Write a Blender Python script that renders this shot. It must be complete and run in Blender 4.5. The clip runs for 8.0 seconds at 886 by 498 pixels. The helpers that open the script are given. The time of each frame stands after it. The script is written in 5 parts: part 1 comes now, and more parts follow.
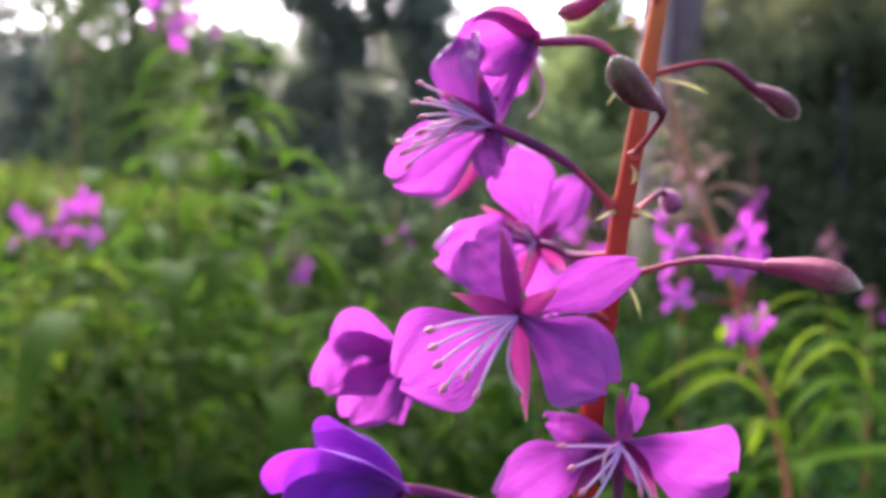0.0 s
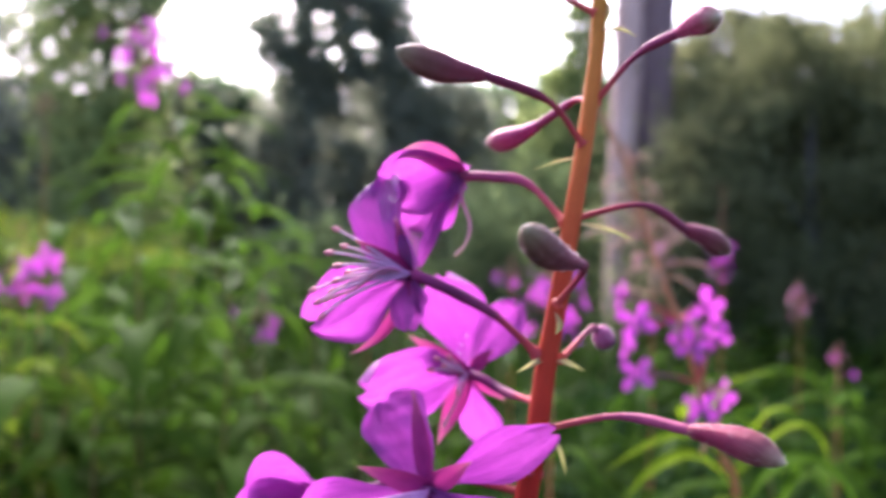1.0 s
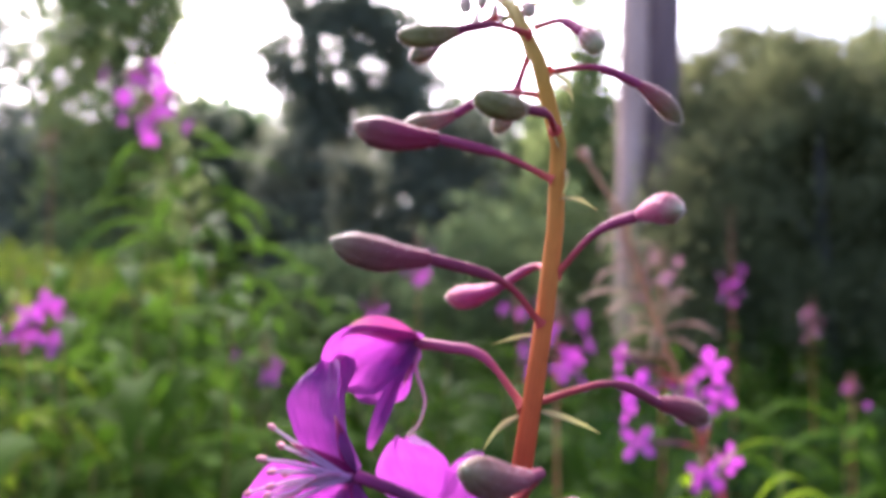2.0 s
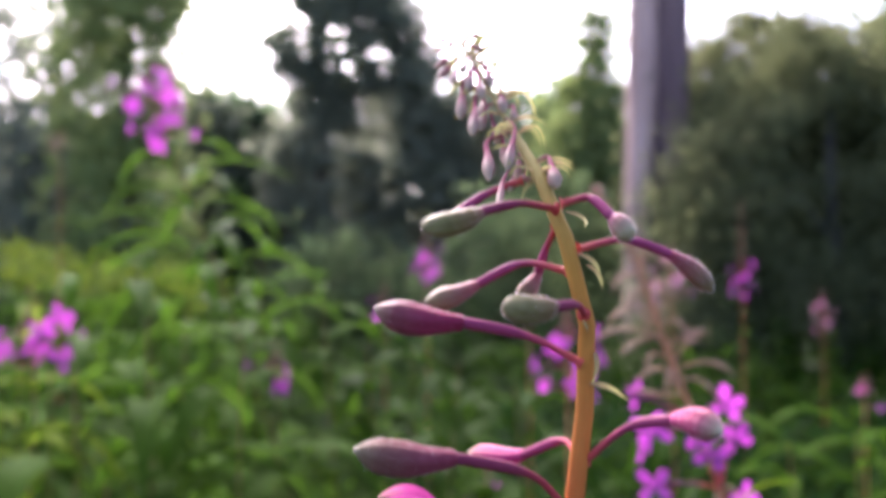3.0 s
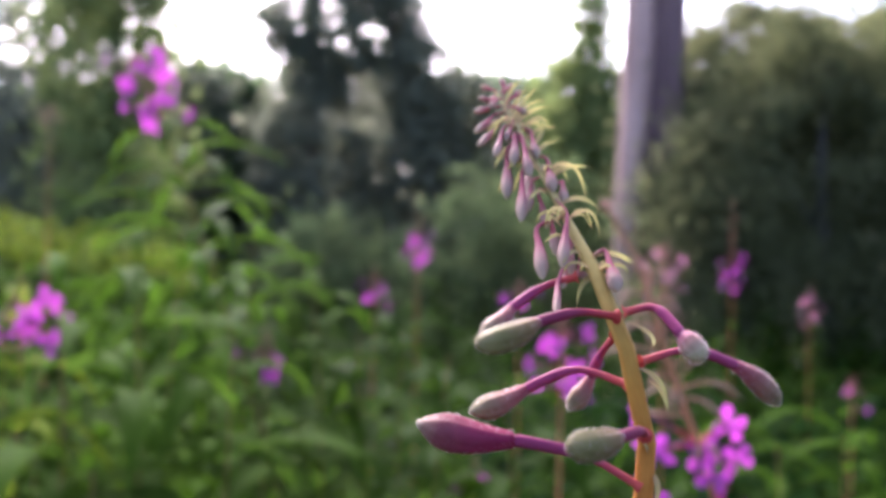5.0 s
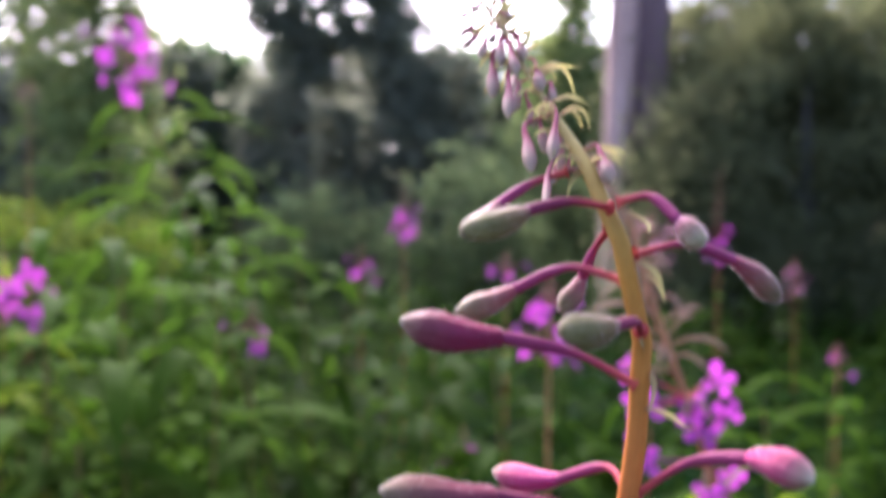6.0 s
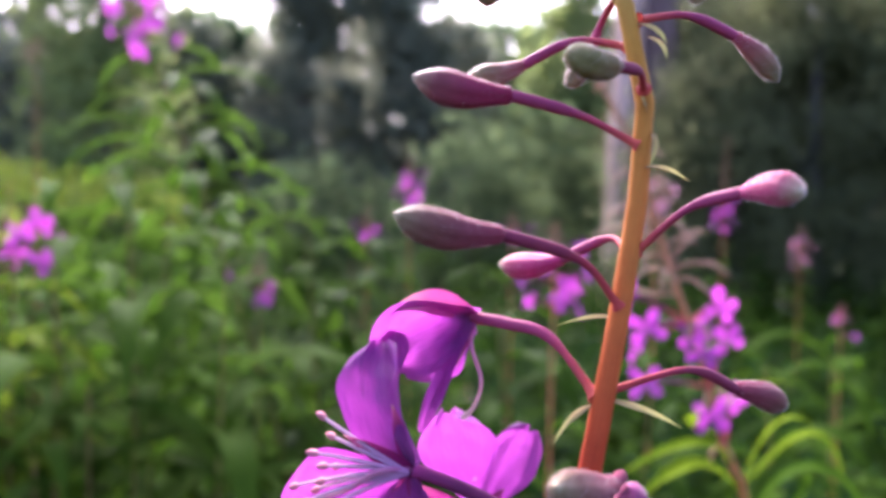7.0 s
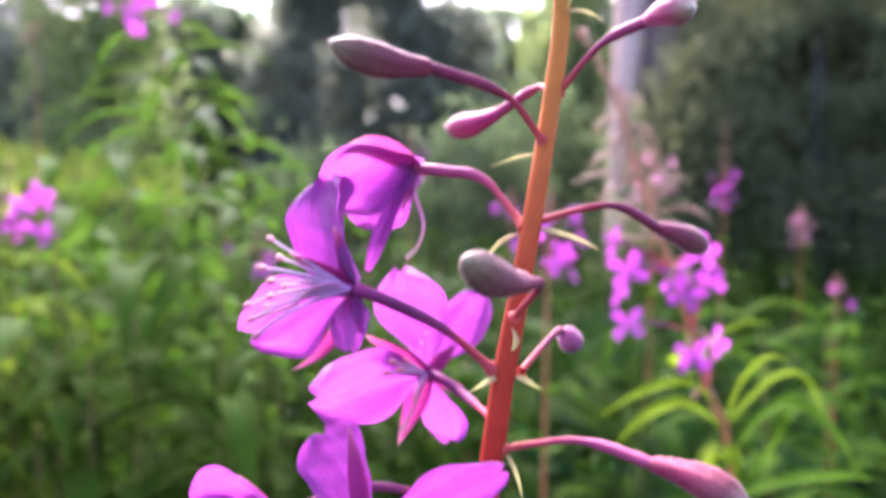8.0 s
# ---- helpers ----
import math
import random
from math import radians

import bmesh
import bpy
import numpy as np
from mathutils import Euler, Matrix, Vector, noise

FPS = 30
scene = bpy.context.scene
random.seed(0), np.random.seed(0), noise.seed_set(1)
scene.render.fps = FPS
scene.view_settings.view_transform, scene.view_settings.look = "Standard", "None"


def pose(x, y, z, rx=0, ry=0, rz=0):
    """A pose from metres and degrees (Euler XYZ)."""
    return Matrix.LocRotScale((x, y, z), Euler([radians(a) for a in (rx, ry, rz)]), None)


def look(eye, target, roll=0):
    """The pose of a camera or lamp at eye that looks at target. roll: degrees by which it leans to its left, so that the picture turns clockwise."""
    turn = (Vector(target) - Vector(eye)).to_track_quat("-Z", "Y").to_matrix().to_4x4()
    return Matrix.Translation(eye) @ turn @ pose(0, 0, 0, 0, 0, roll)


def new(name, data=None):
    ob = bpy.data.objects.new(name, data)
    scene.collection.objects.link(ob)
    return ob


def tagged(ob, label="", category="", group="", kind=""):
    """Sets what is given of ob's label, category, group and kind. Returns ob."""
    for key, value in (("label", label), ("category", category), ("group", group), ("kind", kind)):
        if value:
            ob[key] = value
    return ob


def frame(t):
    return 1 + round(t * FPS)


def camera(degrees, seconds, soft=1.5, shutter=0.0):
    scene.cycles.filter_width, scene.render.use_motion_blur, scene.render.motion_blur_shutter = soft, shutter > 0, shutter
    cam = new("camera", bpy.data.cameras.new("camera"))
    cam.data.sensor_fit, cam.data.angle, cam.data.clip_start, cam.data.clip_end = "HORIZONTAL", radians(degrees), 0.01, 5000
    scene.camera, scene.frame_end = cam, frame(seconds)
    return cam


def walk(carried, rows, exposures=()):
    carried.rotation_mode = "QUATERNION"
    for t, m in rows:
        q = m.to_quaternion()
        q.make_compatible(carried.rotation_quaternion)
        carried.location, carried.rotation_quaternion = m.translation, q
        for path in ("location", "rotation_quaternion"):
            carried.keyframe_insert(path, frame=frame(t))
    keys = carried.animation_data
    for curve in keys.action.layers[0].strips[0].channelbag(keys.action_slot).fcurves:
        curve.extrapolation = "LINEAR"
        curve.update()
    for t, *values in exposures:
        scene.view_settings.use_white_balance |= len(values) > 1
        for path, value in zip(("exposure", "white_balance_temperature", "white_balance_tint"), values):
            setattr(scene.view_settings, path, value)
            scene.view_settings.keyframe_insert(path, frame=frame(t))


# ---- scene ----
EXPOSURE = 2.96
GAIN = ((0, 0.16, 5810, 23), (1.5, 0.11, 5810, 23.5), (3.5, -0.02, 5780, 24), (5.5, -0.02, 5710, 25.5), (7.0, 0.24, 5670, 28), (7.5, 0.46, 5690, 28.5), (8.0, 0.81, 5650, 30))
SKY_STRENGTH = 0.15
SUN_STRENGTH = 1.45
# ---------------------------------------------------------------- camera
cam = camera(55.0, 8.0, soft=3.2, shutter=0.5)
cam.data.dof.use_dof = True
cam.data.dof.focus_distance = 0.126
cam.data.dof.aperture_fstop = 16.5
BASE = 1.30            # eye height at the start
# seconds, then millimetres right, ahead and up of the start, then yaw, pitch and roll in degrees
PATH = [
    (0, -0.16, -20.69, 3.02, -1.31, -1.99, -0.54),
    (0.5, 3.34, -14.66, 8.14, -2.37, -0.01, -1.59),
    (0.8, 3.78, -16.75, 18.71, -2.85, 1.26, -0.77),
    (1, 9.58, -14.99, 20.70, -2.98, 1.16, -0.81),
    (1.3, 15.83, -16.80, 26.95, -2.73, 2.22, -1.14),
    (1.5, 20.22, -10.11, 33.13, -2.90, 2.51, -0.54),
    (3, 17.81, -0.93, 79.58, -1.70, 1.59, 0.49),
    (3.5, 13.07, 3.33, 96.27, -1.99, 0.54, -0.08),
    (4, 9.80, 7.94, 104.35, -2.44, 0.46, -0.73),
    (5.5, 8.11, 14.02, 93.69, -2.71, -0.40, -1.52),
    (5.8, 4.28, 19.35, 90.76, -3.17, -0.90, -1.49),
    (6, 9.94, 17.28, 86.08, -3.40, -1.21, -0.55),
    (6.2, 0.61, 19.19, 76.48, -3.28, -1.70, -1.54),
    (6.3, 3.12, 16.80, 73.44, -3.22, -1.86, -1.44),
    (6.5, 4.19, 14.07, 66.77, -3.31, -2.31, -1.56),
    (6.7, 5.28, 12.41, 62.35, -3.31, -3.00, -1.83),
    (7, 9.16, 10.81, 56.21, -3.03, -2.96, -1.13),
    (7.2, 11.76, 7.41, 56.73, -2.59, -3.51, -2.25),
    (7.5, 11.73, 3.27, 46.07, -2.43, -3.18, -2.00),
    (7.8, 21.44, -1.27, 39.64, -1.60, -3.95, -0.29),
    (8, 18.95, -2.48, 34.26, -2.80, -3.90, -0.50),
]
walk(cam, [(t, pose(x / 1000, y / 1000, BASE + z / 1000, 90 + p, r, w)) for t, x, y, z, w, p, r in PATH],
     exposures=[(t, EXPOSURE + e, k, tint) for t, e, k, tint in GAIN])

# ---------------------------------------------------------------- light: hazy sky, low sun ahead
SUN_FROM = Vector((-0.20, 0.86, 0.76)).normalized()
world = bpy.data.worlds.new("sky")
scene.world = world
world.use_nodes = True
wn = world.node_tree
sky = wn.nodes.new("ShaderNodeTexSky")
sky.sky_type = "NISHITA"
sky.sun_disc = False
sky.sun_elevation = math.asin(SUN_FROM.z)
sky.sun_rotation = math.atan2(SUN_FROM.x, SUN_FROM.y)
sky.air_density, sky.dust_density, sky.ozone_density = 0.6, 5.0, 0.6
wn.links.new(sky.outputs["Color"], wn.nodes["Background"].inputs["Color"])
wn.nodes["Background"].inputs["Strength"].default_value = SKY_STRENGTH
sun = new("sun", bpy.data.lights.new("sun", "SUN"))
sun.data.energy, sun.data.angle, sun.data.color = SUN_STRENGTH, radians(12), (1.0, 0.95, 0.86)
sun.matrix_world = look(SUN_FROM * 60, (0, 0, 0))

# ---------------------------------------------------------------- materials
def material(name):
    m = bpy.data.materials.new(name)
    m.use_nodes = True
    t = m.node_tree
    return m, t, t.nodes["Principled BSDF"], t.nodes["Material Output"]


def ramp(t, stops, source):
    r = t.nodes.new("ShaderNodeValToRGB")
    e = r.color_ramp.elements
    while len(e) < len(stops):
        e.new(0.5)
    for el, (p, c) in zip(e, stops):
        el.position, el.color = p, (*c, 1)
    t.links.new(source, r.inputs["Fac"])
    return r.outputs["Color"]


def noise_of(t, scale, detail=4, space="Object", rough=0.6, stretch=None):
    co = t.nodes.new("ShaderNodeTexCoord")
    n = t.nodes.new("ShaderNodeTexNoise")
    n.inputs["Scale"].default_value, n.inputs["Detail"].default_value = scale, detail
    n.inputs["Roughness"].default_value = rough
    if stretch:
        mp = t.nodes.new("ShaderNodeMapping")
        mp.inputs["Scale"].default_value = stretch
        t.links.new(co.outputs[space], mp.inputs["Vector"])
        t.links.new(mp.outputs["Vector"], n.inputs["Vector"])
    else:
        t.links.new(co.outputs[space], n.inputs["Vector"])
    return n.outputs["Fac"]


def mixed(t, mode, fac, a, b):
    m = t.nodes.new("ShaderNodeMix")
    m.data_type, m.blend_type = "RGBA", mode
    for sock, v in ((m.inputs["Factor"], fac), (m.inputs[6], a), (m.inputs[7], b)):
        if isinstance(v, bpy.types.NodeSocket):
            t.links.new(v, sock)
        elif isinstance(v, tuple):
            sock.default_value = (*v, 1)
        else:
            sock.default_value = v
    return m.outputs[2]


def bumped(t, bsdf, height, strength, distance):
    b = t.nodes.new("ShaderNodeBump")
    b.inputs["Strength"].default_value, b.inputs["Distance"].default_value = strength, distance
    t.links.new(height, b.inputs["Height"])
    t.links.new(b.outputs["Normal"], bsdf.inputs["Normal"])
    return b.outputs["Normal"]


def thin(t, bsdf, out, colour, share, normal=None):
    """Light passes through petals and leaves."""
    tr = t.nodes.new("ShaderNodeBsdfTranslucent")
    t.links.new(colour, tr.inputs["Color"])
    if normal:
        t.links.new(normal, tr.inputs["Normal"])
    mx = t.nodes.new("ShaderNodeMixShader")
    mx.inputs["Fac"].default_value = share
    t.links.new(bsdf.outputs["BSDF"], mx.inputs[1])
    t.links.new(tr.outputs["BSDF"], mx.inputs[2])
    t.links.new(mx.outputs["Shader"], out.inputs["Surface"])


def along(t):
    """How far along the piece, from 0 at its base to 1 at its tip; the second output runs across it."""
    u = t.nodes.new("ShaderNodeUVMap")
    s = t.nodes.new("ShaderNodeSeparateXYZ")
    t.links.new(u.outputs["UV"], s.inputs["Vector"])
    return s.outputs["X"], s.outputs["Y"]


def petal_material(name, claw, body, edge, share):
    m, t, b, out = material(name)
    u, v = along(t)
    veins = noise_of(t, 6, 5, "UV", 0.6, (0.7, 9, 1))
    blotch = noise_of(t, 130, 3, "Object")
    col = ramp(t, [(0.0, claw), (0.28, body), (1.0, edge)], u)
    col = mixed(t, "MULTIPLY", 0.65, col, ramp(t, [(0.34, (0.60, 0.42, 0.66)), (0.56, (1, 1, 1))], veins))
    col = mixed(t, "MULTIPLY", 0.5, col, ramp(t, [(0.35, (0.75, 0.6, 0.78)), (0.65, (1, 1, 1))], blotch))
    t.links.new(col, b.inputs["Base Color"])
    b.inputs["Roughness"].default_value = 0.48
    b.inputs["Specular IOR Level"].default_value = 0.35
    b.inputs["Sheen Weight"].default_value = 0.05
    n = bumped(t, b, veins, 0.7, 0.001)
    thin(t, b, out, col, share, n)
    return m


PETAL = petal_material("petal", (0.30, 0.075, 0.27), (0.282, 0.036, 0.258), (0.32, 0.052, 0.285), 0.6)
# inner shade of the folded lower flower is put into this darker violet
PETAL_SHADED = petal_material("petal_shaded", (0.30, 0.04, 0.36), (0.22, 0.016, 0.36), (0.30, 0.03, 0.42), 0.4)
PETAL_PALE = petal_material("petal_pale", (0.525, 0.300, 0.375), (0.540, 0.225, 0.338), (0.562, 0.285, 0.338), 0.45)


def skin_material(name, stops, rough=0.58, share=0.12, grain=900, sheen=0.02, gloss=0.05):
    """Velvety plant skin whose colour runs from base to tip."""
    m, t, b, out = material(name)
    u, v = along(t)
    fine = noise_of(t, grain, 3, "Object")
    broad = noise_of(t, 190, 4, "Object")
    streak = noise_of(t, 5, 3, "UV", 0.6, (0.8, 7, 1))
    col = ramp(t, stops, u)
    col = mixed(t, "MULTIPLY", 0.5, col, ramp(t, [(0.3, (0.62, 0.6, 0.6)), (0.68, (1.08, 1.08, 1.05))], broad))
    col = mixed(t, "MULTIPLY", 0.4, col, ramp(t, [(0.35, (0.7, 0.62, 0.66)), (0.6, (1, 1, 1))], streak))
    t.links.new(col, b.inputs["Base Color"])
    b.inputs["Roughness"].default_value = rough
    b.inputs["Sheen Weight"].default_value = sheen
    b.inputs["Sheen Roughness"].default_value = 0.4
    b.inputs["Specular IOR Level"].default_value = gloss
    n = bumped(t, b, fine, 0.25, 0.0003)
    thin(t, b, out, col, share, n)
    return m


BUD = {
    "pink": skin_material("bud_pink", [(0, (0.200, 0.018, 0.050)), (0.45, (0.180, 0.026, 0.052)), (0.78, (0.165, 0.050, 0.054)), (0.93, (0.257, 0.150, 0.102)), (1, (0.405, 0.338, 0.217))]),
    "rose": skin_material("bud_rose", [(0, (0.345, 0.032, 0.126)), (0.45, (0.333, 0.041, 0.114)), (0.74, (0.310, 0.069, 0.108)), (0.92, (0.299, 0.184, 0.132)), (1, (0.345, 0.322, 0.204))]),
    "dark": skin_material("bud_dusky", [(0, (0.175, 0.030, 0.050)), (0.40, (0.151, 0.038, 0.048)), (0.80, (0.129, 0.061, 0.045)), (0.95, (0.168, 0.119, 0.067)), (1, (0.336, 0.284, 0.168))]),
    "green": skin_material("bud_green", [(0, (0.17, 0.050, 0.050)), (0.16, (0.140, 0.088, 0.038)), (0.7, (0.118, 0.106, 0.036)), (1, (0.185, 0.160, 0.066))]),
    "olive": skin_material("bud_olive", [(0, (0.240, 0.048, 0.069)), (0.35, (0.210, 0.084, 0.071)), (0.8, (0.162, 0.120, 0.063)), (1, (0.180, 0.174, 0.081))]),
    "white": skin_material("bud_pale", [(0, (0.330, 0.077, 0.137)), (0.35, (0.319, 0.165, 0.126)), (0.8, (0.286, 0.242, 0.137)), (1, (0.286, 0.253, 0.126))]),
    "small": skin_material("bud_spent", [(0, (0.34, 0.085, 0.17)), (0.45, (0.28, 0.075, 0.15)), (0.8, (0.11, 0.035, 0.070)), (1, (0.10, 0.035, 0.060))]),
}
YOUNG = skin_material("bud_young", [(0, (0.25, 0.16, 0.09)), (0.15, (0.33, 0.095, 0.115)), (0.5, (0.34, 0.090, 0.120)), (0.68, (0.34, 0.150, 0.150)), (0.85, (0.35, 0.240, 0.185)), (1, (0.38, 0.31, 0.20))], share=0.42, sheen=0.0, gloss=0.06)
PEDICEL = skin_material("pedicel", [(0, (0.34, 0.05, 0.04)), (0.38, (0.27, 0.035, 0.050)), (0.55, (0.18, 0.030, 0.055)), (1, (0.15, 0.028, 0.055))])
OVARY = skin_material("ovary", [(0, (0.34, 0.05, 0.05)), (0.3, (0.30, 0.035, 0.06)), (0.42, (0.16, 0.028, 0.075)), (0.75, (0.12, 0.022, 0.07)), (1, (0.24, 0.03, 0.12))])
PINKSTALK = skin_material("pink_stalk", [(0, (0.40, 0.07, 0.05)), (0.35, (0.30, 0.045, 0.075)), (0.55, (0.25, 0.042, 0.100)), (1, (0.25, 0.045, 0.100))])
SEPAL = skin_material("sepal", [(0, (0.23, 0.016, 0.110)), (0.6, (0.25, 0.024, 0.125)), (0.9, (0.29, 0.060, 0.14)), (1, (0.32, 0.17, 0.16))], share=0.35)
HOOD = skin_material("sepal_pale", [(0, (0.28, 0.032, 0.15)), (0.55, (0.32, 0.055, 0.18)), (0.9, (0.38, 0.17, 0.19)), (1, (0.42, 0.32, 0.24))], share=0.35)
STAMEN = skin_material("filament", [(0, (0.54, 0.23, 0.46)), (0.6, (0.60, 0.40, 0.53)), (1, (0.60, 0.42, 0.48))], share=0.5)
ANTHER = skin_material("anther", [(0, (0.50, 0.20, 0.22)), (1, (0.40, 0.13, 0.16))])
STYLE = skin_material("style", [(0, (0.48, 0.12, 0.30)), (0.6, (0.52, 0.26, 0.34)), (1, (0.56, 0.42, 0.36))], share=0.45)
BRACT = skin_material("bract", [(0, (0.32, 0.21, 0.12)), (0.35, (0.37, 0.30, 0.13)), (0.85, (0.42, 0.40, 0.13)), (1, (0.36, 0.26, 0.12))], share=0.45)
STEM = skin_material("stem", [(0, (0.20, 0.022, 0.016)), (0.905, (0.29, 0.020, 0.012)), (0.925, (0.34, 0.042, 0.017)), (0.938, (0.40, 0.090, 0.024)), (0.953, (0.42, 0.15, 0.030)), (0.970, (0.34, 0.17, 0.028)), (0.981, (0.31, 0.23, 0.065)), (1, (0.33, 0.30, 0.13))], share=0.05, sheen=0.0)
STEM_RED = skin_material("stem_red", [(0, (0.265, 0.055, 0.039)), (0.8, (0.390, 0.125, 0.055)), (1, (0.359, 0.187, 0.094))], grain=400)
STEM_GREEN = skin_material("stem_green", [(0, (0.120, 0.085, 0.022)), (0.7, (0.140, 0.125, 0.028)), (1, (0.180, 0.100, 0.045))], grain=400)
DOWN = skin_material("down", [(0, (0.60, 0.42, 0.46)), (1, (0.78, 0.70, 0.66))], share=0.6, sheen=0.0, gloss=0.05)
DRY = skin_material("withered", [(0, (0.38, 0.17, 0.13)), (0.6, (0.42, 0.27, 0.18)), (1, (0.34, 0.22, 0.14))], share=0.3)


def dew_material():
    m, t, b, out = material("dew")
    b.inputs["Base Color"].default_value = (1, 1, 1, 1)
    b.inputs["Roughness"].default_value = 0.02
    b.inputs["IOR"].default_value = 1.33
    b.inputs["Transmission Weight"].default_value = 0.9
    return m


DEW = dew_material()


def leaf_material(name, dark, light, share=0.42, rough=0.62, scale=40):
    m, t, b, out = material(name)
    g = t.nodes.new("ShaderNodeNewGeometry")
    col = ramp(t, [(0, dark), (1, light)], g.outputs["Random Per Island"])
    big = noise_of(t, 1.7, 3, "Object")
    col = mixed(t, "MULTIPLY", 0.6, col, ramp(t, [(0.32, (0.5, 0.58, 0.55)), (0.66, (1.15, 1.1, 1.0))], big))
    fine = noise_of(t, scale, 4, "Object")
    col = mixed(t, "MULTIPLY", 0.4, col, ramp(t, [(0.35, (0.6, 0.68, 0.5)), (0.7, (1.1, 1.1, 1.05))], fine))
    t.links.new(col, b.inputs["Base Color"])
    b.inputs["Roughness"].default_value = rough
    b.inputs["Specular IOR Level"].default_value = 0.008
    thin(t, b, out, col, share)
    return m


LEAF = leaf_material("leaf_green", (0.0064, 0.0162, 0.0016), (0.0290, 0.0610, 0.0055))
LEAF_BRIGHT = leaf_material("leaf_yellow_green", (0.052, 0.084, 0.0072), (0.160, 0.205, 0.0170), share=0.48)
LEAF_MID = leaf_material("leaf_fresh_green", (0.0145, 0.0347, 0.0028), (0.054, 0.105, 0.0078), share=0.5)
# brighter copy of the leaf green: light through the leaves is put into colour
LEAF_BACKLIT = leaf_material("leaf_backlit", (0.020, 0.046, 0.0050), (0.055, 0.100, 0.0105), share=0.5)
LEAF_YELLOW = leaf_material("leaf_yellowing", (0.055, 0.090, 0.007), (0.150, 0.205, 0.0155), share=0.5)
# sunlit copy of the leaf green, the light put into its colour
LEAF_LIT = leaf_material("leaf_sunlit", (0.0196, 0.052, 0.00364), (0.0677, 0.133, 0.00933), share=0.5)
LEAF_LIME = leaf_material("leaf_lime", (0.082, 0.150, 0.0055), (0.165, 0.228, 0.0080), share=0.5)
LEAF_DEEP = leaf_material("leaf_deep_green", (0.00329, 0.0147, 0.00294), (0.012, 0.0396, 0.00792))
# all but the sallow: leaf colours raised, with bright haze painted into them
TREE_HAZED = leaf_material("tree_leaf_hazed", (0.190, 0.205, 0.155), (0.250, 0.262, 0.190), share=0.68, scale=3)
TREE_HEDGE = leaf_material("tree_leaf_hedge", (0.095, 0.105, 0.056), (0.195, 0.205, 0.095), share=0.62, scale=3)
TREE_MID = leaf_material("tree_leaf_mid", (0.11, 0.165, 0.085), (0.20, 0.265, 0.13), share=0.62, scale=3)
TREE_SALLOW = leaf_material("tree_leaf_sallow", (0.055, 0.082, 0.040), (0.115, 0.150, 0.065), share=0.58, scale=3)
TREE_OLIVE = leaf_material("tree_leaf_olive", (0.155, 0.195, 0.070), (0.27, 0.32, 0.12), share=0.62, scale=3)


def bark_material(name, deep, mean, light):
    m, t, b, out = material(name)
    n = noise_of(t, 3.0, 6, "Object", 0.65, (3.2, 3.2, 0.5))
    fine = noise_of(t, 34, 4, "Object")
    col = ramp(t, [(0.25, deep), (0.55, mean), (0.75, light)], n)
    col = mixed(t, "MULTIPLY", 0.5, col, ramp(t, [(0.3, (0.6, 0.6, 0.6)), (0.7, (1.1, 1.1, 1.1))], fine))
    t.links.new(col, b.inputs["Base Color"])
    b.inputs["Roughness"].default_value = 0.9
    bumped(t, b, n, 0.7, 0.05)
    return m


def soil_material():
    m, t, b, out = material("soil")
    n = noise_of(t, 0.7, 8, "Object", 0.7)
    fine = noise_of(t, 25, 6, "Object")
    col = ramp(t, [(0.3, (0.018, 0.030, 0.009)), (0.5, (0.030, 0.048, 0.012)), (0.7, (0.040, 0.034, 0.018))], n)
    col = mixed(t, "MULTIPLY", 0.6, col, ramp(t, [(0.3, (0.5, 0.5, 0.5)), (0.7, (1.2, 1.2, 1.1))], fine))
    t.links.new(col, b.inputs["Base Color"])
    b.inputs["Roughness"].default_value = 0.95
    bumped(t, b, fine, 0.6, 0.03)
    return m


BARK = bark_material("bark", (0.075, 0.042, 0.038), (0.150, 0.088, 0.080), (0.25, 0.16, 0.14))
# the lit side of the ash trunk is put into this paler bark
BARK_LIT = bark_material("bark_lit", (0.27, 0.160, 0.120), (0.42, 0.265, 0.205), (0.52, 0.36, 0.29))
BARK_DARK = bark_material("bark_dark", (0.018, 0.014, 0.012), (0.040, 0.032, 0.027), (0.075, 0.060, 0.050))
SOIL = soil_material()

# ---------------------------------------------------------------- mesh helpers
def link(name, mesh, mats, parent=None, label="", kind=""):
    ob = new(name, mesh)
    for m in mats:
        mesh.materials.append(m)
    if parent:
        ob.parent = parent
    return tagged(ob, label=label, kind=kind)


def quick_mesh(name, verts, quads, index=None, smooth=True):
    """A mesh from arrays of vertices and four-cornered faces."""
    verts, quads = np.asarray(verts, np.float32), np.asarray(quads, np.int32)
    me = bpy.data.meshes.new(name)
    me.vertices.add(len(verts))
    me.vertices.foreach_set("co", verts.ravel())
    me.loops.add(quads.size)
    me.loops.foreach_set("vertex_index", quads.ravel())
    me.polygons.add(len(quads))
    me.polygons.foreach_set("loop_start", np.arange(0, quads.size, 4, dtype=np.int32))
    if index is not None:
        me.polygons.foreach_set("material_index", np.asarray(index, np.int32))
    me.update(calc_edges=True)
    me.polygons.foreach_set("use_smooth", np.full(len(quads), smooth))
    return me


